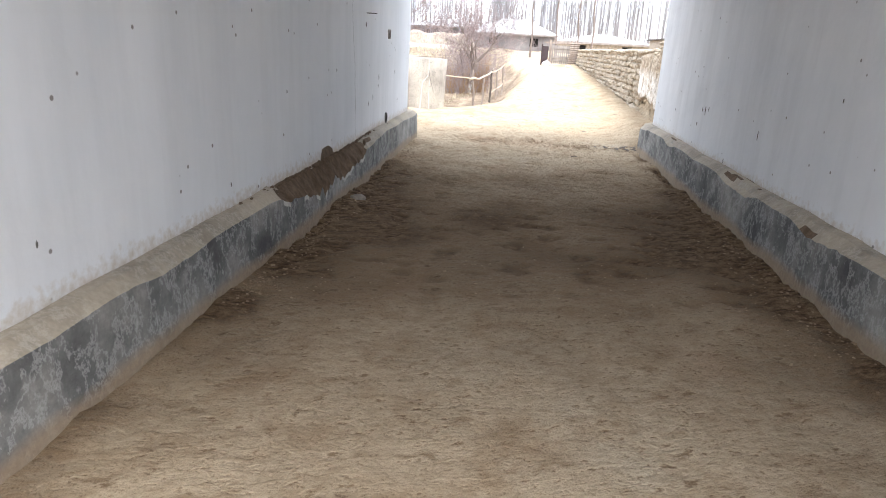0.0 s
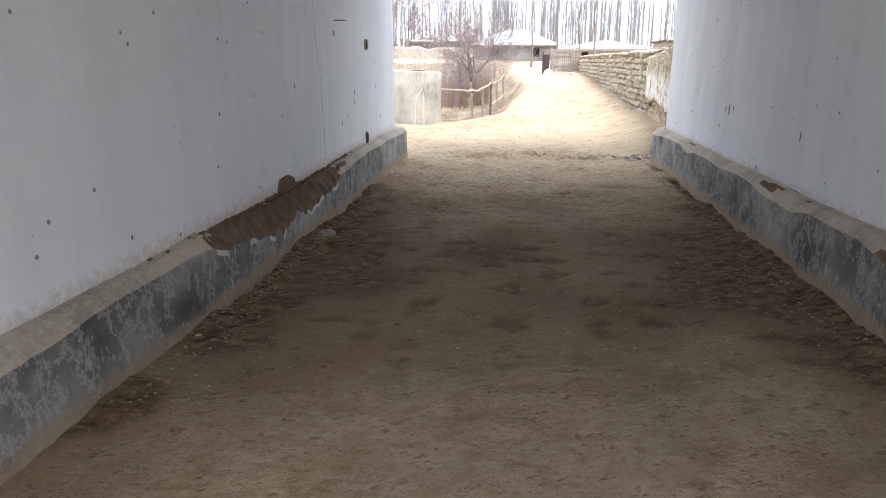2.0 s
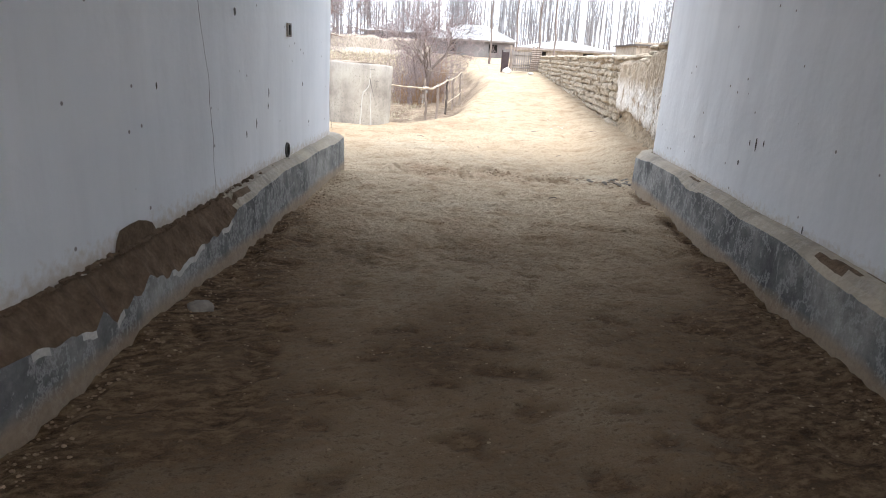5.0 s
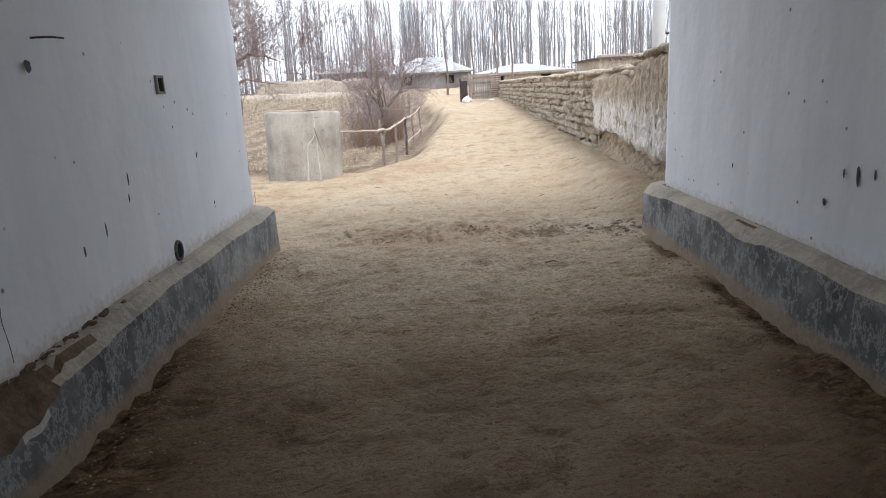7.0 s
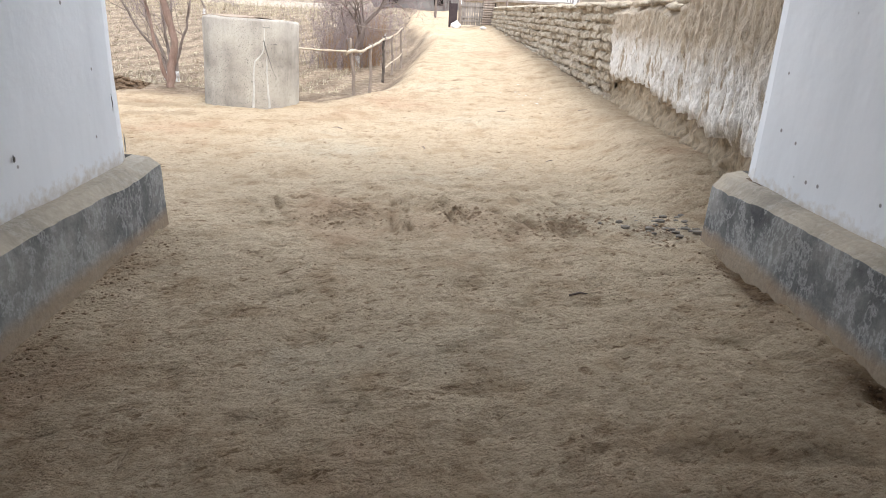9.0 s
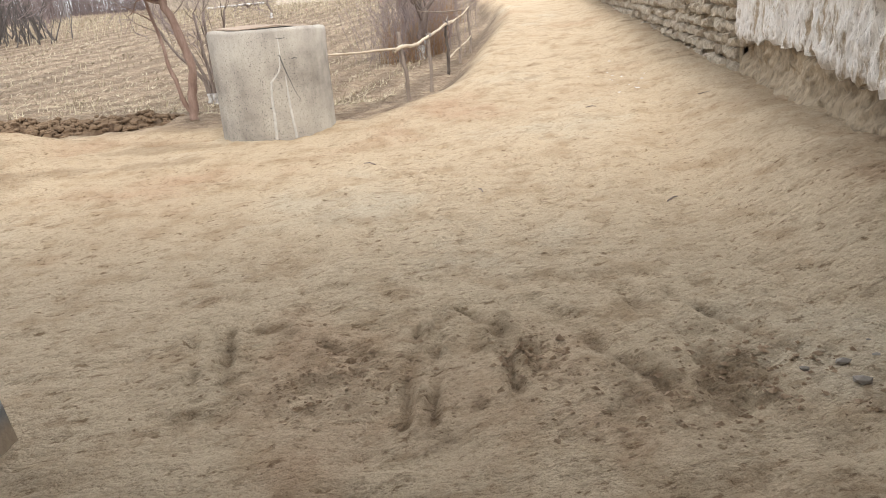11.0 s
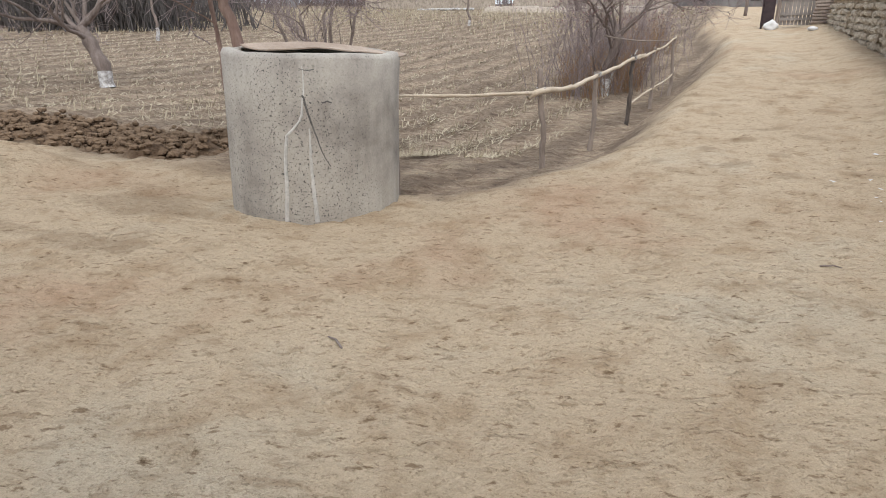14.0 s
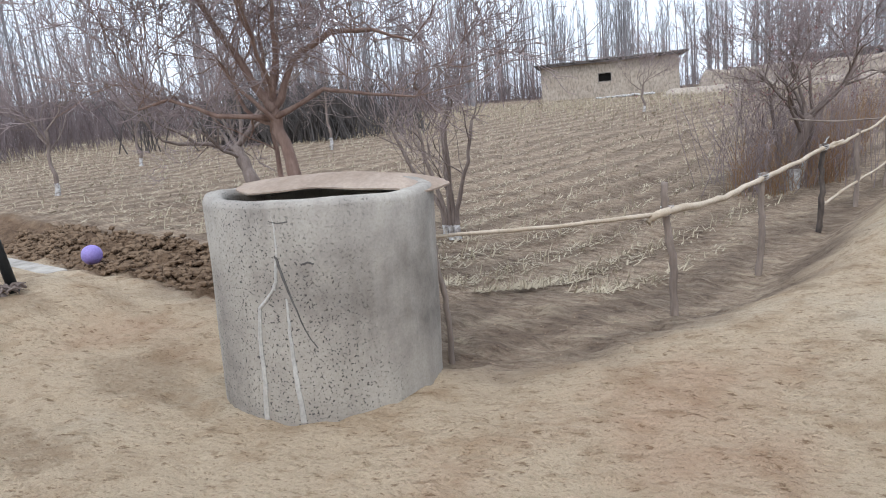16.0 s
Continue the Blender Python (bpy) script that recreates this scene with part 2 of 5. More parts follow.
def salt_material():
    """Mud plaster on which salt has bloomed white in ragged vertical runs over the lower half."""
    m, n, l, b = material("salt_stained_mud_plaster", 0.96, 0.1)
    co = n.new("ShaderNodeNewGeometry").outputs["Position"]
    big = noise_tex(n, l, 1.6, 5, 0.6, None, co)
    runs = noise_tex(n, l, 11, 6, 0.65, (1, 1, 0.28), co)
    fine = noise_tex(n, l, 38, 5, 0.7, (1, 1, 0.6), co)
    sep = n.new("ShaderNodeSeparateXYZ")
    l.new(co, sep.inputs[0])
    level = n.new("ShaderNodeMath")
    level.operation = "MULTIPLY_ADD"
    l.new(big, level.inputs[0])
    level.inputs[1].default_value = 0.5
    l.new(sep.outputs[2], level.inputs[2])
    part_way = n.new("ShaderNodeMath")
    part_way.operation = "MULTIPLY"
    l.new(level.outputs[0], part_way.inputs[0])
    part_way.inputs[1].default_value = 0.62
    band = ramp(n, l, part_way.outputs[0], [(0.40, grey(0.35)), (0.50, grey(1.0)), (0.68, grey(0.9)), (0.82, grey(0.1))])
    c = ramp(n, l, big, [(0.3, (0.42, 0.335, 0.24)), (0.7, (0.54, 0.44, 0.33))])
    c = mix(n, l, mix(n, l, 1.0, band, ramp(n, l, runs, [(0.38, grey(0.0)), (0.47, grey(1.0))]), "MULTIPLY"), c, (0.84, 0.80, 0.75))
    c = mix(n, l, 0.5, c, ramp(n, l, fine, [(0.36, (0.36, 0.32, 0.28)), (0.45, (1, 1, 1))]), "MULTIPLY")
    l.new(c, b.inputs["Base Color"])
    bump(n, l, b, fine, 0.8, 0.03, bump(n, l, b, runs, 1.0, 0.06))
    return m


def bark_material(name, c1, c2, scale=14.0):
    return simple(name, c1, c2, scale, 0.9, 0.15, 0.6, 0.008, (1, 1, 0.25), fine=70)


EARTH = ground_material()
PLASTER = plaster_material()
PLINTH = plinth_material()
CONCRETE = concrete_material()
BRICK = adobe_material("adobe_brick", (0.46, 0.38, 0.29), (0.60, 0.52, 0.41), 26, 0.4)
CLAY = adobe_material("clay_mortar", (0.34, 0.265, 0.185), (0.48, 0.385, 0.275), 16, 0)
SALT = salt_material()
MUD = adobe_material("smooth_mud_plaster", (0.38, 0.322, 0.26), (0.47, 0.405, 0.335), 9, 0)
BARK = bark_material("grey_brown_bark", (0.15, 0.115, 0.10), (0.30, 0.245, 0.215))
BARK_RED = bark_material("reddish_bark", (0.20, 0.125, 0.10), (0.36, 0.26, 0.215))
TWIG = simple("twigs", (0.22, 0.17, 0.165), (0.44, 0.36, 0.345), 2.0, 0.9, 0.1, 0.1, 0.003)
POPLAR = simple("poplar_bark", (0.20, 0.19, 0.195), (0.38, 0.365, 0.37), 0.9, 0.9, 0.1, 0.2, 0.01)
BRUSH = simple("dry_brushwood", (0.15, 0.115, 0.115), (0.31, 0.255, 0.25), 0.6, 0.95, 0.1, 0.1, 0.003)
RUSSET = simple("russet_stalks", (0.27, 0.15, 0.085), (0.44, 0.31, 0.19), 0.9, 0.95, 0.1, 0.1, 0.003)
STRAW = simple("straw", (0.36, 0.30, 0.21), (0.58, 0.51, 0.38), 1.2, 0.9, 0.1, 0.1, 0.002)
WHITEWASH = simple("flaking_whitewash", (0.30, 0.27, 0.25), (0.70, 0.69, 0.67), 13, 0.9, 0.1, 0.5, 0.006, spread=0.12)
PEELED = simple("peeled_branch", (0.42, 0.33, 0.23), (0.66, 0.57, 0.46), 4, 0.8, 0.2, 0.4, 0.004, (0.4, 1, 1))
POST = simple("weathered_stake", (0.20, 0.16, 0.135), (0.40, 0.33, 0.28), 9, 0.9, 0.15, 0.6, 0.006, (1, 1, 0.2))
POST_DARK = simple("charred_stake", (0.035, 0.03, 0.03), (0.22, 0.18, 0.15), 12, 0.9, 0.15, 0.6, 0.006, (1, 1, 0.3))
PLANK = simple("grey_planks", (0.20, 0.175, 0.155), (0.36, 0.32, 0.29), 5, 0.9, 0.15, 0.4, 0.006, (1, 1, 0.15))
PLY = simple("delaminated_board", (0.30, 0.225, 0.17), (0.50, 0.40, 0.32), 5, 0.85, 0.2, 0.3, 0.004, (1, 0.2, 1))
SHEET = simple("pale_corrugated_roofing", (0.36, 0.375, 0.39), (0.50, 0.51, 0.52), 1.0, 0.6, 0.3, 0.1, 0.004)
DARKROOF = simple("dark_roofing", (0.09, 0.08, 0.075), (0.17, 0.15, 0.14), 3, 0.9, 0.2, 0.4, 0.01)
DARKIRON = simple("dark_iron", (0.03, 0.02, 0.022), (0.08, 0.055, 0.055), 6, 0.6, 0.4, 0.2, 0.003, metal=0.3)
RUST = simple("rusty_pipe", (0.13, 0.05, 0.04), (0.26, 0.12, 0.085), 9, 0.8, 0.3, 0.4, 0.004, metal=0.2)
RUBBER = simple("black_rubber", (0.014, 0.017, 0.019), (0.035, 0.04, 0.042), 5, 0.55, 0.4, 0.1, 0.002)
ENAMEL = simple("white_enamel", (0.72, 0.74, 0.74), (0.82, 0.83, 0.82), 3, 0.35, 0.5, 0.05, 0.002)
BLUE = simple("blue_plastic", (0.02, 0.13, 0.42), (0.03, 0.18, 0.52), 3, 0.4, 0.5, 0.05, 0.002)
VIOLET = simple("violet_rubber", (0.25, 0.19, 0.52), (0.33, 0.27, 0.62), 7, 0.45, 0.4, 0.1, 0.002)
STONE = simple("river_stone", (0.20, 0.175, 0.15), (0.36, 0.32, 0.275), 9, 0.85, 0.25, 0.4, 0.006)
CLOD = simple("crumbled_earth", (0.36, 0.255, 0.165), (0.58, 0.45, 0.31), 14, 0.97, 0.1, 0.8, 0.012)
BRICKCORE = simple("bare_brickwork", (0.085, 0.058, 0.038), (0.22, 0.155, 0.105), 14, 0.95, 0.1, 0.8, 0.012)
TURNED = simple("churned_earth", (0.27, 0.185, 0.12), (0.45, 0.325, 0.22), 14, 0.97, 0.1, 0.8, 0.012)
DUG = simple("dug_soil", (0.12, 0.080, 0.053), (0.27, 0.188, 0.122), 10, 0.97, 0.1, 0.8, 0.012)
# near-black standing in for the shade inside openings and windows
HOLE = simple("hole_shade", (0.012, 0.011, 0.010), (0.03, 0.027, 0.024), 20, 0.95, 0.05, 0.3, 0.004)
DRIP = simple("cement_drip", (0.46, 0.445, 0.415), (0.66, 0.64, 0.60), 9, 0.9, 0.15, 0.4, 0.005)
CRACK = simple("open_crack", (0.10, 0.095, 0.09), (0.20, 0.19, 0.18), 20, 0.95, 0.05, 0.2, 0.002)
TURF = simple("pale_sack", (0.66, 0.65, 0.63), (0.80, 0.79, 0.77), 5, 0.8, 0.2, 0.4, 0.01)
PALE = simple("pale_concrete", (0.60, 0.61, 0.62), (0.72, 0.73, 0.74), 3, 0.85, 0.2, 0.2, 0.004)
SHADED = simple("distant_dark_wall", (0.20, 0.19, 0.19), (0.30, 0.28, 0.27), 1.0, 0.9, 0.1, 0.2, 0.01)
LEAF = simple("withered_leaf", (0.19, 0.09, 0.09), (0.32, 0.18, 0.17), 2, 0.9, 0.1, 0.1, 0.002)


# ---- building tools ----
class Geo:
    """Collects vertices and faces for one mesh."""

    def __init__(self):
        self.v, self.f = [], []

    def add(self, verts, faces):
        k = len(self.v)
        self.v.extend(verts)
        self.f.extend([tuple(i + k for i in f) for f in faces])

    def tube(self, pts, radii, sides=6, caps=True):
        pts = [Vector(p) for p in pts]
        k, ref = len(self.v), None
        for i, p in enumerate(pts):
            d = (pts[min(i + 1, len(pts) - 1)] - pts[max(i - 1, 0)]).normalized()
            if ref is None:
                ref = d.orthogonal().normalized()
            ref = (ref - d * ref.dot(d)).normalized()
            side = d.cross(ref)
            for s in range(sides):
                a = 2 * math.pi * s / sides
                self.v.append(tuple(p + (ref * math.cos(a) + side * math.sin(a)) * radii[i]))
        for i in range(len(pts) - 1):
            for s in range(sides):
                a, b2 = k + i * sides + s, k + i * sides + (s + 1) % sides
                self.f.append((a, b2, b2 + sides, a + sides))
        if caps:
            self.f.append(tuple(k + s for s in reversed(range(sides))))
            self.f.append(tuple(k + (len(pts) - 1) * sides + s for s in range(sides)))

    def box(self, x0, y0, z0, x1, y1, z1):
        v = [(x, y, z) for z in (z0, z1) for y in (y0, y1) for x in (x0, x1)]
        self.add(v, [(0, 2, 3, 1), (4, 5, 7, 6), (0, 1, 5, 4), (2, 6, 7, 3), (0, 4, 6, 2), (1, 3, 7, 5)])

    def crumb(self, c, size, r):
        """A small flat clod of eight facets."""
        k = len(self.v)
        a = r.uniform(0, 6.283)
        for q in range(4):
            d = size * r.uniform(0.6, 1.3)
            self.v.append((c[0] + d * math.cos(a + q * 1.571), c[1] + 0.8 * d * math.sin(a + q * 1.571), c[2] + size * r.uniform(-0.1, 0.2)))
        self.v += [(c[0] + size * r.uniform(-0.3, 0.3), c[1], c[2] + size * r.uniform(0.35, 0.8)), (c[0], c[1], c[2] - size * 0.4)]
        for q in range(4):
            self.f += [(k + q, k + (q + 1) % 4, k + 4), (k + (q + 1) % 4, k + q, k + 5)]

    def rock(self, c, size, seed, n=2):
        bm = bmesh.new()
        bmesh.ops.create_icosphere(bm, subdivisions=n, radius=1)
        rs = Vector((seed * 3.7, seed * 1.3, seed * 2.1))
        for v in bm.verts:
            v.co *= 1 + 0.35 * noise.noise(v.co * 1.3 + rs) + 0.12 * noise.noise(v.co * 4 + rs)
        bm.verts.index_update()
        self.add([tuple(c[i] + v.co[i] * size[i] for i in range(3)) for v in bm.verts], [tuple(v.index for v in f.verts) for f in bm.faces])
        bm.free()


def mesh_of(name, geo, mat, soft=False):
    me = bpy.data.meshes.new(name)
    me.from_pydata(geo.v, [], geo.f)
    me.materials.append(mat)
    if soft:
        me.shade_smooth()
    me.update()
    return me


def part(name, geo, mat, parent=None, label="", soft=False):
    ob = new(name, mesh_of(name, geo, mat, soft))
    if parent:
        ob.parent = parent
    if label:
        ob["label"] = label
    return ob


def thing(name, at, label, category, group="", kind="", turn=0.0):
    ob = new(name)
    ob.matrix_world = pose(*at, 0, 0, turn)
    ob.empty_display_size = 0.1
    return tagged(ob, label, category, group, kind)


def bevelled(ob, width, segments=2):
    md = ob.modifiers.new("edge", "BEVEL")
    md.width, md.segments, md.limit_method, md.angle_limit = width, segments, "ANGLE", radians(35)
    return ob


def smooth(a, b, v):
    v = min(1.0, max(0.0, (v - a) / (b - a)))
    return v * v * (3 - 2 * v)


def road_edge(y):
    """Where the road's verge meets the field, for y past the yard."""
    return -1.45 + 0.95 * smooth(14.6, 18.5, y) + 0.45 * smooth(18, 27, y) - 0.8 * smooth(28, 36, y)


def land(x, y):
    """Height of the ground without its small bumps."""
    road = 0.033 * max(0.0, y - 14) if y < 40 else 0.033 * 26 + 0.01 * (y - 40)
    road *= smooth(14, 20, y)
    wall_foot = 2.45 - 0.095 * max(0.0, 15.6 - y)
    road += (0.12 + 0.10 * smooth(15.6, 12.0, y)) * smooth(wall_foot - 0.95, wall_foot - 0.1, x) * smooth(10.2, 11.5, y)
    r = math.hypot(x + 2, y - 16)
    turn = math.degrees(math.atan2(-(x + 2), max(0.3, y - 16)))
    rise = 0.0016 * min(r, 30) ** 2 + 0.03 * max(0.0, min(r, 70) - 30)
    field = rise * (0.6 + 0.4 * smooth(0, 62, turn)) * smooth(15.9, 17.6, y)
    field -= (0.12 + 0.20 * smooth(0.8, 2.6, r)) * smooth(15.0, 16.2, y) * smooth(17, 7, r) * smooth(85, 30, turn)
    far = smooth(-0.55, 0.35, x - road_edge(y)) if y > 14.4 else 1.0
    yard = smooth(15.9, 14.9, y - 0.25 * smooth(-3, -7, x))
    far = max(far, yard)
    mound = 0.22 * smooth(-4.3, -5.6, x) * smooth(12.6, 13.4, y) * smooth(15.6, 15.0, y) * smooth(-11, -8, x)
    return road * far + field * (1 - far) + mound


def ripple(x, y, s, k=0.0):
    return noise.noise(Vector((x * s, y * s, k)))


def mud_x(y):
    """The road face of the mud wall, which runs slantwise to the gate."""
    return 2.45 - 0.095 * max(0.0, 15.6 - y)


# wheel marks pressed into the soft earth before the gate: two ends and a width
TYRES = [((-1.00, 10.12), (-1.24, 10.66), 0.018), ((-0.88, 10.12), (-1.09, 10.68), 0.018), ((-0.27, 10.05), (-0.31, 10.78), 0.020), ((-0.17, 10.05), (-0.22, 10.74), 0.016),
         ((-0.12, 10.80), (0.22, 10.36), 0.030), ((0.02, 10.66), (0.10, 10.20), 0.020), ((0.17, 10.84), (0.58, 10.20), 0.034), ((0.56, 10.86), (0.80, 10.28), 0.034), ((-0.93, 10.70), (-0.50, 10.50), 0.030), ((0.72, 10.86), (1.05, 10.40), 0.026)]
CHURN = [(-0.58, 10.30, 0.27, 0.20), (0.55, 10.18, 0.25, 0.18), (0.86, 10.30, 0.16, 0.22), (0.15, 10.42, 0.12, 0.12), (1.35, 10.12, 0.2, 0.16)]


def relief(x, y):
    """Small bumps of the ground and its cover: height, field, dug plot, moist earth with painted shade."""
    near = max(0.0, 1 - max(abs(x + 1.5), abs(y - 11)) / 60)
    verge = smooth(-0.3, 0.25, x - road_edge(y) + 0.25 * ripple(x, y, 1.7))
    field = (1 - verge) * smooth(15.3, 16.0, y - 0.3 * smooth(-3, -7, x) + 0.3 * ripple(x, y, 1.3))
    plot = smooth(15.75, 15.95, y + 0.25 * ripple(x, y, 1.1)) * smooth(17.3, 17.0, y + 0.2 * ripple(x, y, 1.2)) * smooth(-4.1, -4.4, x)
    if near <= 0:
        return 0.0, field, plot, 0.0
    b = 0.030 * ripple(x, y, 0.9) + 0.022 * ripple(x, y, 2.7, 3)
    damp_shade = 0.0
    if -7 < x < 3 and -1 < y < 26:
        foot = ripple(x * 0.7, y * 1.3, 6.5, 7)
        b += (0.010 * min(0.12, foot) - 0.012 * smooth(-0.22, -0.34, foot)) * smooth(2.0, 5.5, y)
        b += 0.009 * ripple(x, y, 15, 2) + 0.006 * ripple(x, y, 31, 4) * smooth(2, 5, y)
        if y > 10.4:
            # sweeping wheel lines: one set towards the yard, one up the lane
            r, th = math.hypot(x + 5.5, y - 8.6), math.atan2(y - 8.6, x + 5.5)
            b += 0.012 * ripple(r * 8.5, th * 6.0, 1.0, 11) * smooth(10.5, 11.5, y) * smooth(16.5, 13.5, y) * smooth(1.2, -0.2, x)
            b += 0.012 * ripple(x * 8.0 - 0.6 * (y - 12), y * 1.2, 1.0, 12) * smooth(10.8, 12.5, y) * smooth(-0.6, 0.5, x)
        if 9.6 < y < 11.2 and abs(x) < 1.8:
            for (x0, y0), (x1, y1), w in TYRES:
                ux, uy = x1 - x0, y1 - y0
                f = ((x - x0) * ux + (y - y0) * uy) / (ux * ux + uy * uy)
                if -0.15 < f < 1.15:
                    g = min(1.0, max(0.0, f))
                    d = math.hypot(x - x0 - g * ux, y - y0 - g * uy) + 0.022 * ripple(x, y, 11, 3) + 0.012 * ripple(x, y, 28, 3)
                    worn = 0.35 + 0.9 * smooth(-0.2, 0.25, ripple(x, y, 7, 13))
                    b += worn * (-0.020 * math.exp(-(d / w) ** 2) + 0.016 * math.exp(-((d - 2.3 * w) / (1.1 * w)) ** 2))
                    damp_shade += 0.28 * worn * math.exp(-(d / w) ** 2)
            for cx, cy, rx, ry in CHURN:
                q = math.exp(-((x - cx) / rx) ** 2 - ((y - cy) / ry) ** 2)
                b += q * (0.030 * ripple(x, y, 13, 6) + 0.016 * ripple(x, y, 30, 2) - 0.014)
                damp_shade += q * (0.16 + 0.4 * ripple(x, y, 10, 6))
        b += 0.022 * smooth(9.95, 9.80, y + 0.05 * ripple(x, y, 3)) * smooth(1.8, 1.5, abs(x))
        side = 1.55 - abs(x)
        heap = smooth(0.42, 0.0, side) * smooth(10.0, 9.7, y)
        b += 0.03 * heap * (0.2 + 1.2 * max(0, ripple(x, y, 2.3, 9)) + 0.8 * ripple(x, y, 9, 1))
        gutter = smooth(0.16, 0.05, side) * smooth(-0.15, 0.15, ripple(x * 0.3, y, 1.3, 4)) * smooth(9.95, 9.8, y) * smooth(3.5, 4.5, y)
        b += gutter * (-0.035 + 0.025 * ripple(x, y, 14, 5))
        damp_shade += 0.30 * heap * smooth(-0.1, 0.3, ripple(x, y, 2.3, 9)) + 0.45 * gutter
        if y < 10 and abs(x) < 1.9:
            # moist floor plus painted shade: darkest mid-passage, by the walls and in dents
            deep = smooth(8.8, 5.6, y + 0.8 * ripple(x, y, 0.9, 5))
            damp_shade += 0.56 * (0.72 + 0.3 * ripple(x, y, 1.6, 2) + 0.25 * smooth(-0.15, -0.5, foot)) * deep * (0.15 + 0.95 * smooth(2.6, 5.2, y))
            damp_shade += 0.20 * smooth(0.55, 1.5, abs(x) + 0.25 * ripple(x, y, 1.9, 8)) * smooth(9.6, 7.4, y) * smooth(1.5, 3.5, y)
        if y > 13 and x < -2.6:
            damp_shade += 0.20 * smooth(-0.05, 0.4, ripple(x * 0.6, y * 1.6, 1.7, 14)) * smooth(13, 14, y)
        # darker edge of the lane along the mud wall's foot, darker patches farther up
        damp_shade += 0.16 * smooth(0.6, 0.1, mud_x(y) - x + 0.3 * ripple(x, y, 2.2, 3)) * smooth(9.9, 10.4, y)
        damp_shade += 0.18 * smooth(0.25, 0.5, ripple(x * 1.2, y * 1.6, 2.6, 21)) * smooth(15.5, 17, y)
    if field > 0:
        furrow = math.sin((y * math.cos(ROWTURN) + x * math.sin(ROWTURN) + 0.2 * ripple(x, y, 0.5)) * 2 * math.pi / 0.75)
        b += field * (0.03 * smooth(3.5, 9, math.hypot(x + 2, y - 16)) * furrow * (1 - plot) + 0.05 * ripple(x, y, 5, 5))
    if plot > 0:
        b += plot * (0.13 * ripple(x, y, 4.2, 6) + 0.09 * ripple(x, y, 9, 8) - 0.03)
    return b * near, field, plot, min(1.0, max(0.0, damp_shade))


def build_ground():
    """One sheet: fine where the path goes, coarse out to the horizon."""
    def line(lo, hi, step, ends, grow):
        out = list(np.arange(lo, hi + 1e-6, step))
        for sgn, end in ((-1, ends[0]), (1, ends[1])):
            s, p = step, out[0] if sgn < 0 else out[-1]
            while sgn * p < sgn * end:
                s *= grow
                p += sgn * s
                out.append(p) if sgn > 0 else out.insert(0, p)
        return out
    xs = line(-5.5, 2.6, 0.034, (-900, 900), 1.07)
    xs = sorted(xs + list(np.arange(-1.42, 1.2, 0.034) + 0.0175))
    ys = line(1.5, 21.0, 0.04, (-300, 1500), 1.055)
    ys = sorted(ys + list(np.arange(5.0, 13.0, 0.04) + 0.0205))
    verts, cover = [], []
    for y in ys:
        for x in xs:
            b, field, plot, damp_shade = relief(x, y)
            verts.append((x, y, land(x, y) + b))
            cover.append((field, plot, damp_shade, 1.0))
    w = len(xs)
    faces = [(j * w + i, j * w + i + 1, (j + 1) * w + i + 1, (j + 1) * w + i) for j in range(len(ys) - 1) for i in range(w - 1)]
    me = bpy.data.meshes.new("ground")
    me.from_pydata(verts, [], faces)
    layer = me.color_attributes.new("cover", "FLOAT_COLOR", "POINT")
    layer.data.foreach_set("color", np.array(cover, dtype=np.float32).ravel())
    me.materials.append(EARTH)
    me.shade_smooth()
    tagged(new("ground", me), "trodden tan earth road with furrowed stubble field", "ground", kind="structure")


build_ground()

# ---- the gate passage ----
HALF, FACE, TALL, BACK, FRONT = 1.66, 1.55, 3.5, 0.0, 9.9


def wall_slab(name, side):
    """A plastered wall, its inner face slightly uneven, its edge rounded by many coats of limewash."""
    g = Geo()
    ny, nz = 92, 26
    outer = side * (HALF + 0.45)
    for j in range(ny + 1):
        for i in range(nz + 1):
            y, z = BACK + (FRONT - BACK) * j / ny, -0.1 + (TALL + 0.1) * i / nz
            x = side * (HALF + 0.012 * ripple(y, z, 0.9, side) + 0.005 * ripple(y, z, 3.5, side))
            if j == ny:
                x += side * 0.03
            g.v.append((x, y + (0.012 * ripple(y, z, 3, 2) if j == ny else 0), z))
    w = nz + 1
    for j in range(ny):
        for i in range(nz):
            q = (j * w + i, j * w + i + 1, (j + 1) * w + i + 1, (j + 1) * w + i)
            g.f.append(q if side < 0 else q[::-1])
    e0 = [ny * w + i for i in range(w)]
    k = len(g.v)
    for i in range(w):
        z = g.v[e0[i]][2]
        g.v.append((side * (HALF + 0.06), FRONT + 0.025, z))
        g.v.append((side * (HALF + 4.5), FRONT + 0.025, z))
    for i in range(nz):
        for a, b2, c, d in ((e0[i], e0[i + 1], k + 2 * i + 2, k + 2 * i), (k + 2 * i, k + 2 * i + 2, k + 2 * i + 3, k + 2 * i + 1)):
            g.f.append((a, b2, c, d) if side < 0 else (d, c, b2, a))
    g.box(min(side * (HALF + 0.2), side * (HALF + 4.5)), BACK, -0.1, max(side * (HALF + 0.2), side * (HALF + 4.5)), FRONT - 0.02, TALL)
    return tagged(part(name, g, PLASTER, soft=False), "limewashed plaster passage wall with chips and mud splashes", "wall", kind="structure")


def broken(side, y):
    """How far the plinth's upper arris has fallen away."""
    if side > 0:
        return 0.25 * smooth(0.05, 0.4, ripple(y, 3, 1.2))
    return smooth(4.2, 5.4, y + 0.15 * ripple(y, 1, 4)) * smooth(7.5, 6.0, y + 0.2 * ripple(y, 2, 4)) + 0.12 * smooth(0.0, 0.4, ripple(y, 5, 1.4))


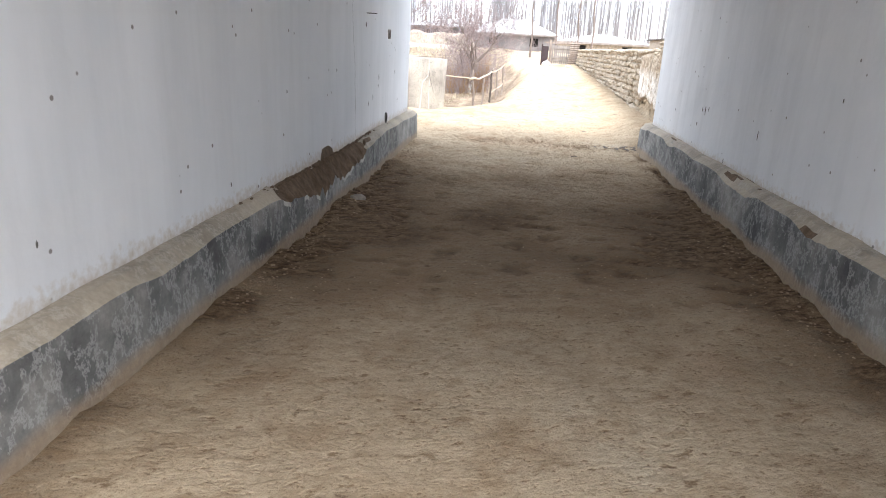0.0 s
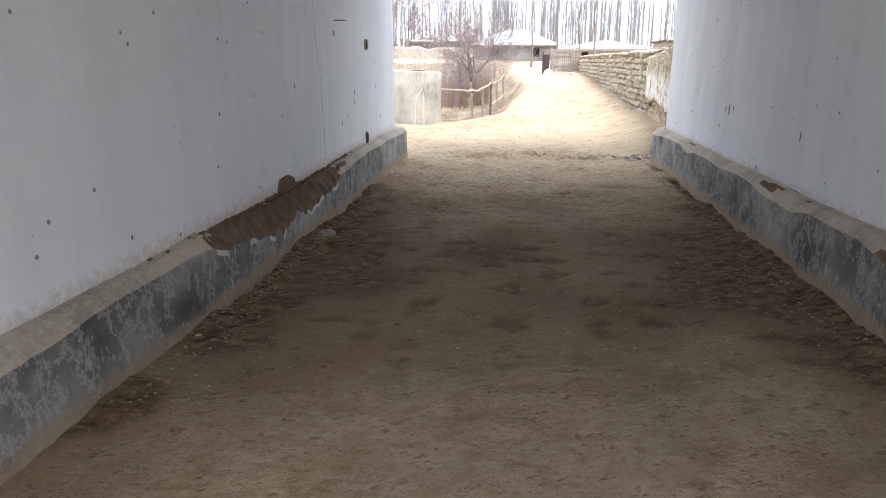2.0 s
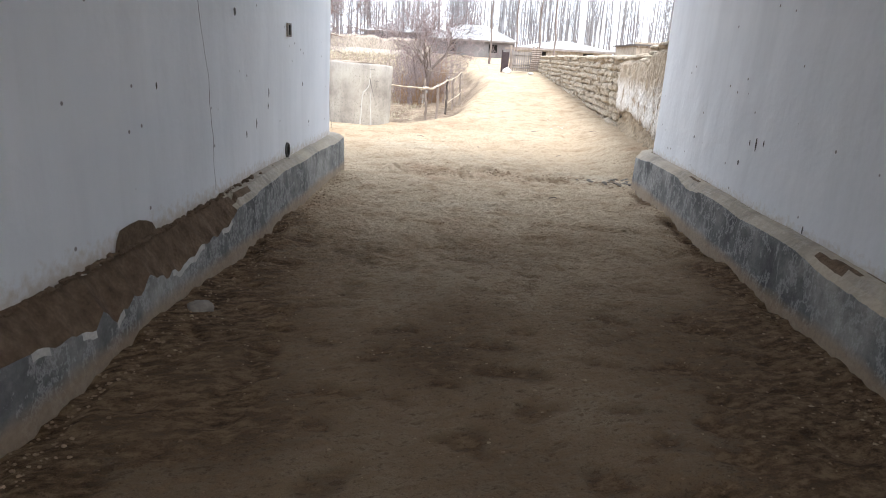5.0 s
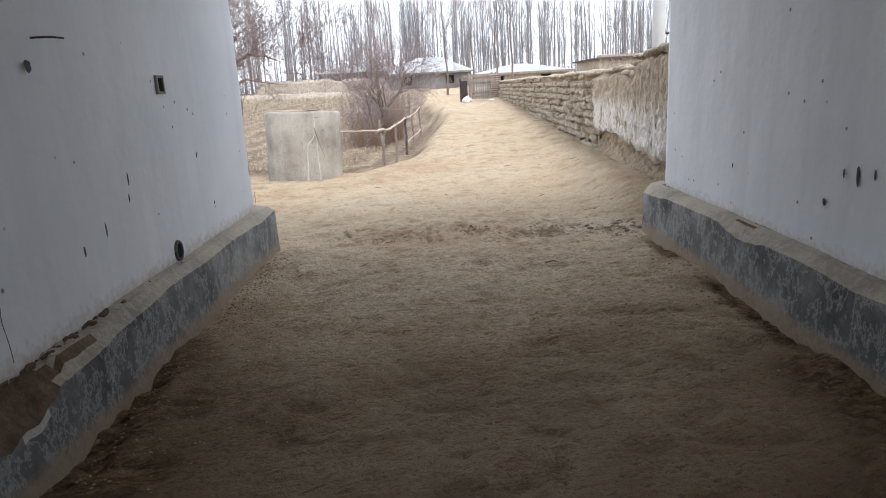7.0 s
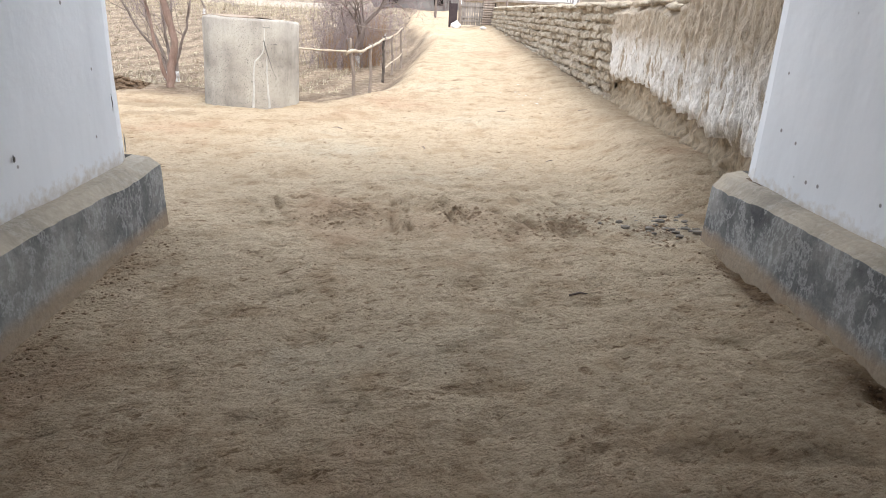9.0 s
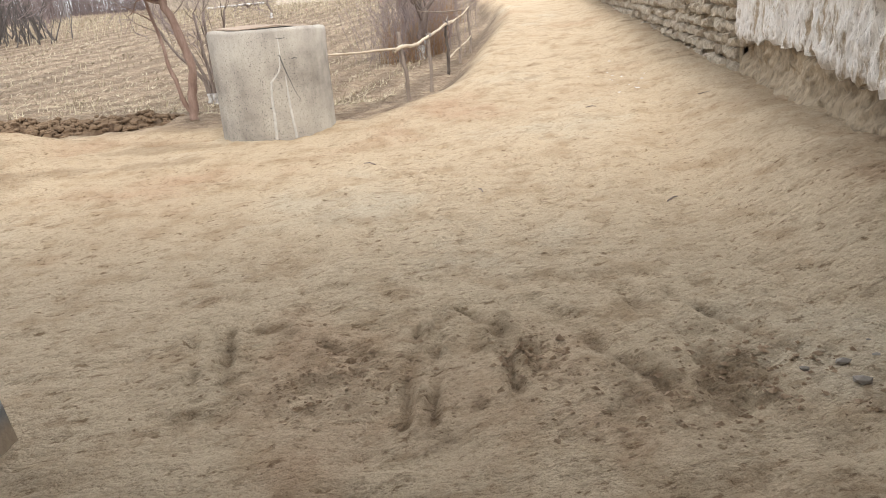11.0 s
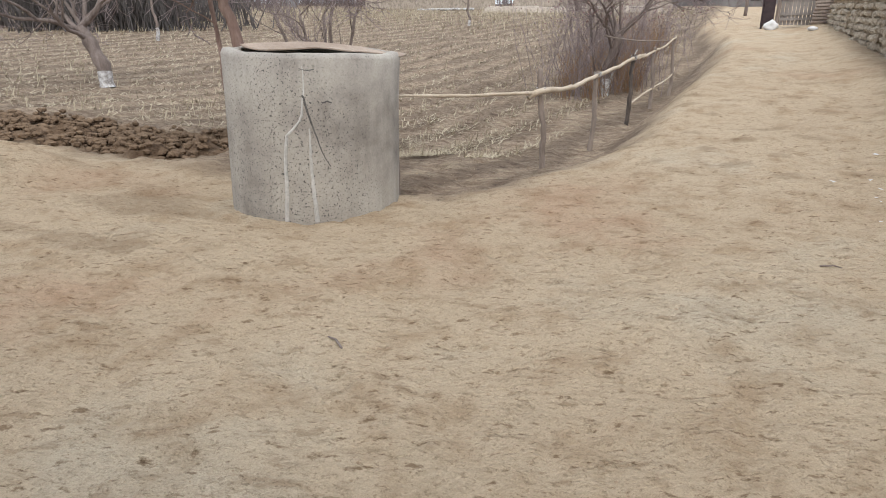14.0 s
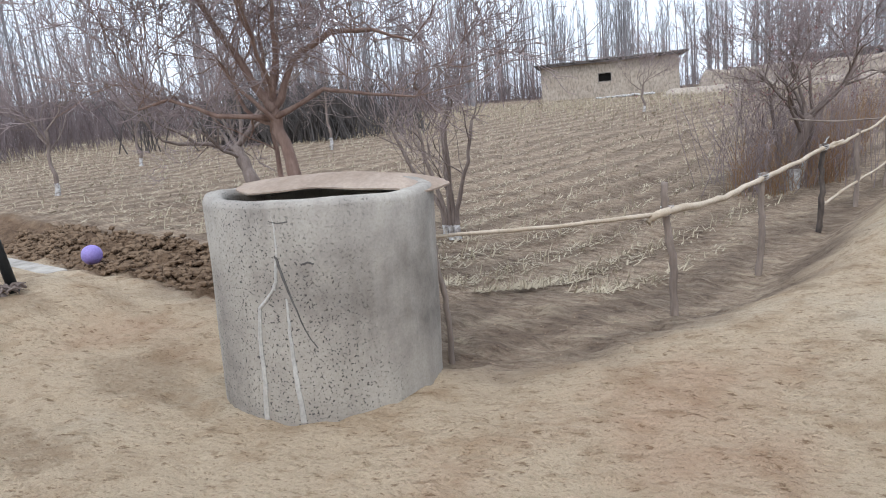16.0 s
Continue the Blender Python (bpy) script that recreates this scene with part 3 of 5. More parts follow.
def plinth(name, side):
    g = Geo()
    n = 330
    y1 = FRONT + 0.11
    p = 11
    for j in range(n + 1):
        y = BACK + (y1 - BACK) * j / n
        gone = broken(side, y)
        x = FACE + 0.012 * ripple(y, side, 1.4)
        top = (0.375 if side < 0 else 0.395) + 0.012 * ripple(y, side, 2.6)
        lip = top - 0.02 - 0.15 * gone * (1 + 0.35 * ripple(y, side, 5.5) + 0.3 * ripple(y, side, 13)) - 0.008 * max(0, ripple(y, side, 17))
        g.v += [(side * (x - 0.012 + 0.006 * ripple(y, 4, 6)), y, -0.15), (side * (x - 0.004), y, 0.05), (side * x, y, 0.5 * lip), (side * (x + 0.002), y, lip - 0.03), (side * (x + 0.005), y, lip)]
        for i in range(1, 7):
            f = i / 6
            lump = (0.018 * gone + 0.003) * (ripple(y * 1.2, f * 3 + side, 9) + 0.6 * ripple(y, f * 6, 22))
            wall_z = top + 0.03 + 0.02 * gone
            z = lip + (wall_z - lip) * (f ** 0.8 if gone > 0.3 else min(1.0, f * 3) * 0.65 + 0.35 * f)
            g.v.append((side * (x + 0.012 + (HALF + 0.03 - x) * f), y, z + lump * (1 - f * 0.6)))
    mark = []
    for j in range(n):
        y = BACK + (y1 - BACK) * (j + 0.5) / n
        gone = broken(side, y)
        for i in range(p - 1):
            q = (j * p + i, j * p + i + 1, (j + 1) * p + i + 1, (j + 1) * p + i)
            g.f.append(q if side < 0 else q[::-1])
            mark.append(1 if i >= 4 and gone + 0.4 * ripple(y, i * 0.3, 3) > 0.35 else 2 if i == 3 and gone > 0.3 and ripple(y, 8, 5.1) > 0.08 else 0)
    e = n * p
    k = len(g.v)
    g.v += [(side * (HALF + 4.5), y1, z) for z in (-0.15, 0.36)]
    g.v += [(side * (HALF + 4.5), FRONT, 0.37)]
    q = tuple(e + i for i in range(p)) + (k + 1, k)
    g.f.append(q if side < 0 else q[::-1])
    q = (e + p - 1, k + 2, k + 1)
    g.f.append(q if side > 0 else q[::-1])
    ob = part(name, g, PLINTH)
    ob.data.materials.append(BRICKCORE)
    ob.data.materials.append(DRIP)
    for f, v in zip(ob.data.polygons, mark):
        f.material_index = v
    return tagged(ob, "dark grey cement plinth, stained and crumbling along its top edge", "plinth", kind="structure")


for side, word in ((-1, "west"), (1, "east")):
    wall_slab("wall_" + word, side)
    plinth("baseboard_" + word, side)
# ceiling out of view; dark planks chosen to cut light bounced onto the floor
ceil = Geo()
ceil.box(-HALF - 4.5, BACK, TALL, HALF + 4.5, FRONT + 0.025, TALL + 0.3)
tagged(part("ceiling", ceil, PLANK), "unseen ceiling of the gate passage, dark weathered planks to dim the floor", "ceiling", kind="structure")


def in_wall(side, y, z, proud=0.004):
    return Vector((side * (HALF - proud), y, z))


def chip(side, y, z, w, h, mat, name, label, group, seed):
    if mat is CRACK:
        w, h = w * 0.65, h * 0.75
    """A shallow broken patch of plaster with a ragged rim."""
    g = Geo()
    n = 18
    rim = []
    for k in range(n):
        a = 2 * math.pi * k / n
        r = 1 + 0.35 * noise.noise(Vector((math.cos(a) * 1.5, math.sin(a) * 1.5, seed)))
        rim.append((side * (HALF - 0.008), y + w * r * math.cos(a), z + h * r * math.sin(a)))
    g.v = rim + [(side * (HALF - 0.012), y, z)]
    g.f = [(k, (k + 1) % n, n) for k in range(n)]
    g.f = g.f if side > 0 else [f[::-1] for f in g.f]
    return tagged(part(name, g, mat), label, "hole", group)


rnd = random.Random(11)
# chips, scuffs and the hole of a drain in the plaster
for y, z, w, h in ((7.15, 1.44, 0.030, 0.035), (7.77, 0.93, 0.013, 0.045), (7.75, 0.84, 0.012, 0.03), (7.29, 0.69, 0.012, 0.035), (7.49, 0.74, 0.010, 0.05), (4.0, 0.52, 0.009, 0.018), (2.55, 0.62, 0.008, 0.016), (9.83, 0.50, 0.010, 0.07), (9.75, 0.72, 0.005, 0.06), (8.9, 0.62, 0.012, 0.02), (6.1, 1.05, 0.012, 0.02), (4.9, 0.95, 0.010, 0.016), (8.7, 0.95, 0.014, 0.022)):
    chip(-1, y, z, w, h, CRACK, "plaster_chip", "dark chipped spot in the limewashed wall", "chips in the passage walls", y)
for y, z, w, h in ((7.39, 0.81, 0.02, 0.06), (7.49, 0.81, 0.012, 0.03), (7.28, 0.83, 0.012, 0.03), (7.62, 0.66, 0.02, 0.025), (5.9, 0.75, 0.012, 0.05), (6.6, 0.45, 0.012, 0.03), (8.6, 0.72, 0.012, 0.02), (4.7, 1.1, 0.012, 0.02)):
    chip(1, y, z, w, h, CRACK, "plaster_chip", "dark chipped spot in the limewashed wall", "chips in the passage walls", y + 3)
chip(-1, 5.8, 0.365, 0.21, 0.10, BRICKCORE, "broken_plaster", "broken patch of plaster baring brown brickwork", "", 5.0)

drain = thing("drain_hole", (-HALF, 8.235, 0.455), "round open pipe end set low in the white wall", "pipe")
g = Geo()
for k in range(24):
    a = 2 * math.pi * k / 24
    for r, x in ((0.062, -0.005), (0.058, 0.012), (0.047, 0.012), (0.045, -0.02)):
        g.v.append((x, r * math.cos(a) * 0.85, r * math.sin(a)))
for k in range(24):
    for i in range(3):
        a, b2 = k * 4 + i, ((k + 1) % 24) * 4 + i
        g.f.append((a, a + 1, b2 + 1, b2))
part("rim", g, CRACK, drain, soft=True)
# flat disc coloured for the shade down the pipe
g = Geo()
g.v = [(0.006, 0.05 * 0.85 * math.cos(k * math.pi / 10), 0.05 * math.sin(k * math.pi / 10)) for k in range(20)]
g.f = [tuple(range(20))]
part("bore", g, HOLE, drain, "near-black disc for the shade inside the pipe")

socket = thing("junction_box", (-HALF, 8.31, 1.375), "small open metal junction box in the white wall", "junction box")
g = Geo()
for a in ((-0.045, -0.05, 0.045, -0.036), (-0.045, 0.036, 0.045, 0.05), (-0.045, -0.036, -0.033, 0.036), (0.033, -0.036, 0.045, 0.036)):
    g.box(-0.01, a[0], a[1], 0.016, a[2], a[3])
part("rim", g, PLANK, socket)
# plate coloured for the shade within the open box
g = Geo()
g.box(-0.01, -0.033, -0.036, 0.008, 0.033, 0.036)
part("back_plate", g, HOLE, socket)
hook = thing("wall_hook", (-HALF, 7.22, 1.545), "bent iron nail hook driven into the white wall", "hook")
g = Geo()
g.tube([(-0.02, 0, 0), (0.05, 0.0, 0), (0.075, 0.03, 0.0), (0.078, 0.08, 0.0)], [0.004] * 4, 6)
part("nail", g, DARKIRON, hook)

# the crack that runs down the wall
g = Geo()
pts = [(6.60, 1.75), (6.585, 1.55), (6.61, 1.37), (6.65, 1.2), (6.69, 1.08), (6.69, 0.9), (6.715, 0.72), (6.705, 0.58), (6.725, 0.4)]
fine_pts = []
for (a, b2), (c, d) in zip(pts, pts[1:]):
    fine_pts += [(a + (c - a) * k / 5 + 0.006 * ripple(k + a * 9, b2 * 7, 1.3), b2 + (d - b2) * k / 5) for k in range(5)]
for k, (y, z) in enumerate(fine_pts):
    w = 0.0022 + 0.002 * abs(ripple(y * 9, z * 9, 1.1))
    g.v += [(-HALF + 0.016, y - w, z), (-HALF + 0.016, y + w, z)]
    if k:
        g.f.append((2 * k - 2, 2 * k, 2 * k + 1, 2 * k - 1))
tagged(part("wall_crack", g, CRACK), "thin crack running down the limewashed wall", "crack")

# loose stone and crumbled earth by the plinths
g = Geo()
g.rock((0, 0, 0.035), (0.062, 0.05, 0.045), 3, 3)
stone = tagged(part("stone", g, STONE, soft=True), "rounded grey stone lying on trodden earth by the plinth", "stone")
stone.location = (-1.42, 5.9, land(-1.42, 5.9))
g = Geo()
for k in range(900):
    side = rnd.choice((-1, -1, 1))
    y = rnd.uniform(3.5, 9.7)
    x = side * (1.53 - abs(rnd.gauss(0, 0.11)))
    s = rnd.uniform(0.003, 0.008)
    g.rock((x, y, land(x, y) + relief(x, y)[0] + s * 0.3), (s * 1.3, s, s * 0.8), k * 0.7, 1)
tagged(part("earth_crumbs", g, TURNED), "loose crumbs of brown earth along the plinth foot", "rubble", kind="stuff")
g = Geo()
for k in range(420):
    side = -1 if k < 300 else 1
    y = rnd.gauss(6.0, 0.75) if side < 0 else rnd.uniform(3.0, 9.0)
    s = rnd.uniform(0.005, 0.020 if side < 0 else 0.010)
    g.rock((side * rnd.uniform(1.625, 1.655), y, 0.395 + s * 0.2 - 0.02 * broken(side, y)), (s * 0.7, s * 1.3, s * 0.7), k * 1.3, 1)
tagged(part("ledge_crumbs", g, BRICKCORE), "crumbled brown mortar lying on the plinth ledge", "rubble", kind="stuff")
g = Geo()
for k in range(45):
    s = rnd.uniform(0.006, 0.024)
    x, y = 1.62 - abs(rnd.gauss(0, 0.22)), 10.25 + rnd.gauss(0, 0.14)
    g.rock((x, y, 0.0 + s * 0.5), (s * 1.5, s, s * 0.7), k * 1.9, 1)
tagged(part("rubble_heap", g, STONE), "small heap of broken plaster beside the plinth end", "rubble", kind="stuff")
g = Geo()
for k in range(9000):
    x, y = rnd.uniform(-4.5, 2.2), rnd.uniform(3.5, 17)
    if y < 10.0 and abs(x) > 1.5 or math.hypot(x + 2.3, y - 15.15) < 0.75 or ripple(x, y, 1.1, 30) < rnd.uniform(-0.6, 0.4):
        continue
    s = min(0.016, 0.003 + abs(rnd.gauss(0, 0.0035)))
    g.crumb((x, y, land(x, y) + relief(x, y)[0]), s, rnd)
tagged(part("road_pebbles", g, CLOD), "scattered pebbles and crumbs on the earth road", "pebbles", kind="stuff")
g = Geo()
for k in range(1800):
    x, y = rnd.uniform(-1.5, 1.5), 9.6 - 6.5 * rnd.random() ** 1.3
    s = min(0.012, 0.003 + abs(rnd.gauss(0, 0.003)))
    g.crumb((x, y, land(x, y) + relief(x, y)[0]), s, rnd)
tagged(part("dark_crumbs", g, TURNED), "brown moist crumbs of earth trodden on the passage floor", "crumbs", kind="stuff")
g = Geo()
for cx, cy, rx, ry in CHURN:
    for k in range(170):
        x, y = cx + rnd.gauss(0, rx * 0.7), cy + rnd.gauss(0, ry * 0.7)
        if abs(x) < 1.5:
            g.crumb((x, y, land(x, y) + relief(x, y)[0]), 0.004 + abs(rnd.gauss(0, 0.007)), rnd)
tagged(part("churned_clods", g, TURNED), "crumbled brown clods churned up by wheels", "clods", kind="stuff")
g = Geo()
for k in range(16):
    x, y = 1.38 + rnd.gauss(0, 0.16), 16.3 + rnd.gauss(0, 0.55)
    s, a, z = rnd.uniform(0.012, 0.04), rnd.uniform(0, 6.28), land(x, y) + 0.02
    p = [(x + s * rnd.uniform(0.5, 1) * math.cos(a + q), y + s * rnd.uniform(0.5, 1) * math.sin(a + q), z + rnd.uniform(0, 0.012)) for q in (0, 1.5, 3.0, 4.6)]
    g.add(p, [(0, 1, 2, 3)])
tagged(part("litter", g, TURF), "torn scraps of pale paper on the road", "litter", kind="stuff")
for k, (x, y, ln, a) in enumerate(((1.93, 14.67, 0.2, 0.4), (0.62, 9.15, 0.09, 0.2), (-0.1, 12.4, 0.08, 2.0), (1.0, 12.0, 0.1, 0.8), (0.3, 8.1, 0.07, 1.2), (-1.0, 13.3, 0.12, 2.6), (0.9, 14.9, 0.1, 0.1))):
    bit = thing("twig", (x, y, land(x, y) + 0.012), "short broken brown twig lying on the road", "twig", "twigs on the road")
    gt = Geo()
    d = Vector((math.cos(a), math.sin(a), 0)) * ln / 2
    gt.tube([-d, d * 0.1 + Vector((0.006, 0.004, 0.008)), d], [0.005, 0.005, 0.003], 6)
    part("stick", gt, BARK, bit)

# ---- the well ring ----
WX, WY, WR, WH = -2.34, 15.18, 0.588, 1.035
well = thing("well_ring", (WX, WY, -0.02), "pocked grey concrete well ring with white cement drips", "well")
g = Geo()
n = 72
prof = [(WR + 0.004, -0.12), (WR + 0.002, 0.02), (WR, 0.35), (WR, 0.7), (WR + 0.003, WH - 0.03), (WR - 0.012, WH), (WR - 0.05, WH + 0.006), (WR - 0.088, WH), (WR - 0.1, WH - 0.04), (WR - 0.1, -0.12)]
for k in range(n):
    a = 2 * math.pi * k / n
    for r, z in prof:
        r += 0.006 * noise.noise(Vector((math.cos(a) * 2, math.sin(a) * 2, z * 2)))
        dz = 0.014 * noise.noise(Vector((math.cos(a) * 2.4, math.sin(a) * 2.4, 5))) if z > 0.9 else 0
        g.v.append((r * math.cos(a), r * math.sin(a), z + dz))
m = len(prof)
for k in range(n):
    for i in range(m - 1):
        a, b2 = k * m + i, ((k + 1) % n) * m + i
        g.f.append((a, b2, b2 + 1, a + 1))
part("ring", g, CONCRETE, well, soft=True)


well.matrix_world = Matrix.Translation((WX, WY, -0.02)) @ Matrix.Rotation(radians(2.6), 4, Vector((-0.7, 0.7, 0)))


def on_ring(a, z, out=0.0):
    return ((WR + out) * math.cos(radians(a)), (WR + out) * math.sin(radians(a)), z)


def drip(pts, r0, r1, mat, name):
    g = Geo()
    fine = []
    for (a, z), (b2, w) in zip(pts, pts[1:]):
        fine += [(a + (b2 - a) * k / 6 + 0.5 * ripple(a + k, z * 5, 0.7), z + (w - z) * k / 6) for k in range(6)]
    fine.append(pts[-1])
    rr = [r0 + (r1 - r0) * k / (len(fine) - 1) for k in range(len(fine))]
    g.tube([on_ring(a, z, -0.35 * r) for (a, z), r in zip(fine, rr)], rr, 6)
    return part(name, g, mat, well, "pale cement drip" if mat == DRIP else "dark fissure")


AF = -65.0
drip([(AF + 1, 0.66), (AF - 3, 0.60), (AF - 8, 0.55), (AF - 9.5, 0.40), (AF - 9.5, 0.2), (AF - 10.5, 0.0)], 0.006, 0.017, DRIP, "drip")
drip([(AF + 6, 0.60), (AF + 6, 0.42), (AF + 7, 0.2), (AF + 8.5, 0.0)], 0.006, 0.022, DRIP, "drip")
drip([(AF + 3.0, 0.80), (AF + 2.0, 0.70), (AF + 0.5, 0.64)], 0.006, 0.010, DRIP, "drip")
drip([(AF + 2.5, 0.80), (AF + 7, 0.64), (AF + 13, 0.45), (AF + 18, 0.36)], 0.008, 0.003, CRACK, "fissure")
drip([(AF + 14, 0.755), (AF + 17, 0.765), (AF + 19.5, 0.755)], 0.006, 0.006, CRACK, "fissure")
drip([(AF + 1.0, 0.955), (AF + 5, 0.945), (AF + 10, 0.952)], 0.004, 0.005, CRACK, "fissure")
drip([(AF + 2.5, 1.0), (AF + 3.5, 0.9), (AF + 3.2, 0.8)], 0.003, 0.006, DRIP, "drip")

g = Geo()
nx, ny = 22, 12
for s in (0, 1):
    for j in range(ny + 1):
        for i in range(nx + 1):
            u, v = -1 + 2 * i / nx, -1 + 2 * j / ny
            edge = 0.03 * ripple(u * 3, v * 3, 1.2)
            x = u * 0.56 * math.sqrt(max(0.0, 1 - 0.42 * v * v)) + edge * abs(u)
            y = v * 0.38 + edge * abs(v)
            z = 0.022 + 0.022 * math.cos(u * 1.8) + 0.008 * ripple(u * 2, v * 2, 1.0) - s * 0.008
            g.v.append((x, y, z))
w, tot = nx + 1, (nx + 1) * (ny + 1)
for j in range(ny):
    for i in range(nx):
        q = (j * w + i, j * w + i + 1, (j + 1) * w + i + 1, (j + 1) * w + i)
        g.f += [q, tuple(k + tot for k in reversed(q))]
rim = [i for i in range(nx)] + [j * w + nx for j in range(ny)] + [ny * w + i for i in range(nx, 0, -1)] + [j * w for j in range(ny, 0, -1)]
g.f += [(rim[k], rim[k] + tot, rim[(k + 1) % len(rim)] + tot, rim[(k + 1) % len(rim)]) for k in range(len(rim))]
lid = part("lid", g, PLY, well, "warped brown board over the mouth")
lid.matrix_basis = pose(-0.01, 0.17, WH - 0.012, 1.0, 2.0, 41)


# ---- trees and stems ----
def grow(geo, r, p, d, length, radius, depth, up, spread, kids, sides, thin=None, crook=0.55):
    """One limb and its side limbs, into geo; limbs of the last two orders go into thin."""
    n = 7 if depth > 1 else 5 if depth > 0 else 3
    pts, rad, q, dd = [p], [radius], p, d
    for k in range(n):
        dd = (dd + Vector((r.gauss(0, crook), r.gauss(0, crook), r.gauss(0, crook) + up)) * 0.35).normalized()
        q = q + dd * (length / n)
        pts.append(q)
        rad.append(max(0.003, radius * (1 - 0.72 * (k + 1) / n)))
    (thin if thin is not None and depth < 2 else geo).tube(pts, rad, sides if depth > 1 else (4 if depth else 3), caps=False)
    if depth <= 0:
        return
    for k in range(kids):
        f = r.uniform(0.3, 1.0) if k else 1.0
        i = min(n - 1, int(f * n))
        at = pts[i].lerp(pts[i + 1], f * n - i) if i + 1 < len(pts) else pts[-1]
        a = r.uniform(0, 2 * math.pi)
        out = dd.orthogonal().normalized()
        out.rotate(Matrix.Rotation(a, 3, dd))
        nd = (dd * (1 - spread * r.uniform(0.5, 1)) + out * spread * r.uniform(0.6, 1.2)).normalized()
        rr = max(0.0036, rad[i] * r.uniform(0.55, 0.8))
        grow(geo, r, at, nd, length * r.uniform(0.5, 0.8), rr, depth - 1, up, spread, kids, sides, thin, crook)


def tree(name, at, label, stems, bark, twig, wash=None, category="tree", group=""):
    """stems: for each (foot offset, points of the trunk, foot radius, tip radius, limbs, limb length, depth, up, spread, kids, seed)."""
    t = thing(name, (at[0], at[1], land(*at[:2]) - 0.02), label, category, group)
    for pts, r0, r1, limbs, length, depth, up, spread, kids, seed in stems:
        r = random.Random(seed)
        trunk, crown = Geo(), Geo()
        pts = [Vector(p) for p in pts]
        fine = []
        for a, b2 in zip(pts, pts[1:]):
            fine += [a.lerp(b2, k / 4) + Vector((r.gauss(0, 0.008), r.gauss(0, 0.008), 0)) for k in range(4)]
        fine.append(pts[-1])
        m = len(fine) - 1
        rad = [r0 + (r1 - r0) * k / m + (0.25 * r0 if k == 0 else 0) for k in range(m + 1)]
        rad = [q * (1 + 0.12 * r.uniform(-1, 1)) for q in rad]
        trunk.tube(fine, rad, 10)
        for k in range(limbs):
            f = 1.0 if k < 2 else r.uniform(0.35 if r0 < 0.045 else 0.78, 1.0)
            i = min(m, int(f * m))
            a = 2 * math.pi * (k + r.uniform(-0.3, 0.3)) / limbs
            d = Vector((math.cos(a) * spread * 1.6, math.sin(a) * spread * 1.6, r.uniform(0.35, 1.0))).normalized()
            grow(trunk, r, fine[i], d, length * r.uniform(0.7, 1.15), r1 * r.uniform(0.38, 0.6), depth, up, spread, kids, 6, crown)
        part("trunk", trunk, bark, t, soft=True)
        if crown.v:
            tagged(part("crown", crown, twig, t, soft=True), kind="stuff")
        if wash:
            w = Geo()
            i = max(1, int(m * wash))
            w.tube(fine[:i + 1], [q * 1.04 for q in rad[:i + 1]], 10, caps=False)
            part("whitewash", w, WHITEWASH, t, "flaking white lime coat", soft=True)
    return t


# the fork-trunked fruit tree behind the well
tree("fruit_tree", (-3.72, 16.05), "bare fruit tree with a reddish forked trunk at the plot edge",
     [([(0, 0, 0), (0.03, 0.05, 0.35), (0.1, 0.06, 0.62), (0.06, 0.05, 0.95), (-0.04, 0.02, 1.35), (-0.04, 0.0, 1.55)], 0.054, 0.044, 4, 0.9, 3, 0.06, 0.6, 4, 21),
      ([(-0.04, 0, 1.5), (-0.18, -0.12, 1.85), (-0.30, -0.22, 2.15), (-0.40, -0.31, 2.45)], 0.034, 0.016, 7, 0.95, 3, 0.12, 0.5, 5, 23),
      ([(-0.04, 0, 1.5), (0.10, 0.12, 1.85), (0.36, 0.32, 2.02), (0.6, 0.5, 2.0), (0.8, 0.68, 1.9)], 0.030, 0.008, 8, 0.85, 3, 0.12, 0.5, 5, 24),
      ([(-0.04, 0, 1.52), (0.02, 0.05, 2.0), (0.10, 0.02, 2.5)], 0.026, 0.012, 7, 0.85, 3, 0.15, 0.45, 5, 25),
      ([(-0.02, 0, 1.45), (0.28, 0.25, 1.62), (0.55, 0.45, 1.55), (0.8, 0.66, 1.5)], 0.022, 0.007, 7, 0.75, 3, 0.02, 0.5, 5, 26),
      ([(-0.06, 0, 1.45), (-0.35, -0.28, 1.5), (-0.6, -0.5, 1.65), (-0.8, -0.65, 1.6)], 0.022, 0.007, 7, 0.8, 3, 0.04, 0.5, 5, 27),
      ([(-0.03, 0.02, 0.05), (-0.12, 0.05, 0.4), (-0.22, 0.12, 0.9), (-0.36, 0.2, 1.5), (-0.45, 0.26, 2.1)], 0.030, 0.014, 4, 0.7, 2, 0.25, 0.45, 3, 22)], BARK_RED, TWIG)
# the leaning tree with a limed foot, in the field
tree("leaning_tree", (-10.2, 20.1), "bare leaning tree with a whitewashed foot in the field",
     [([(0, 0, 0), (-0.02, 0, 0.4), (-0.2, 0, 0.75), (-0.42, 0.0, 1.05)], 0.12, 0.11, 7, 1.7, 4, 0.22, 0.45, 4, 31)], BARK, TWIG, 0.32)
# a clump of pruned stems with limed feet
tree("pruned_tree", (-4.9, 19.4), "many-stemmed bare tree with limed feet in the field",
     [([(0.05 * k - 0.12, 0.04 * (k % 2), 0), (0.06 * k - 0.15, 0, 0.4), (0.22 * k - 0.55, 0.1 * (k % 3) - 0.1, 1.0), (0.3 * k - 0.75, 0.15 * (k % 3) - 0.15, 1.5)], 0.035, 0.018, 5, 0.75, 3, 0.3, 0.4, 3, 40 + k) for k in range(5)], BARK, TWIG, 0.22)
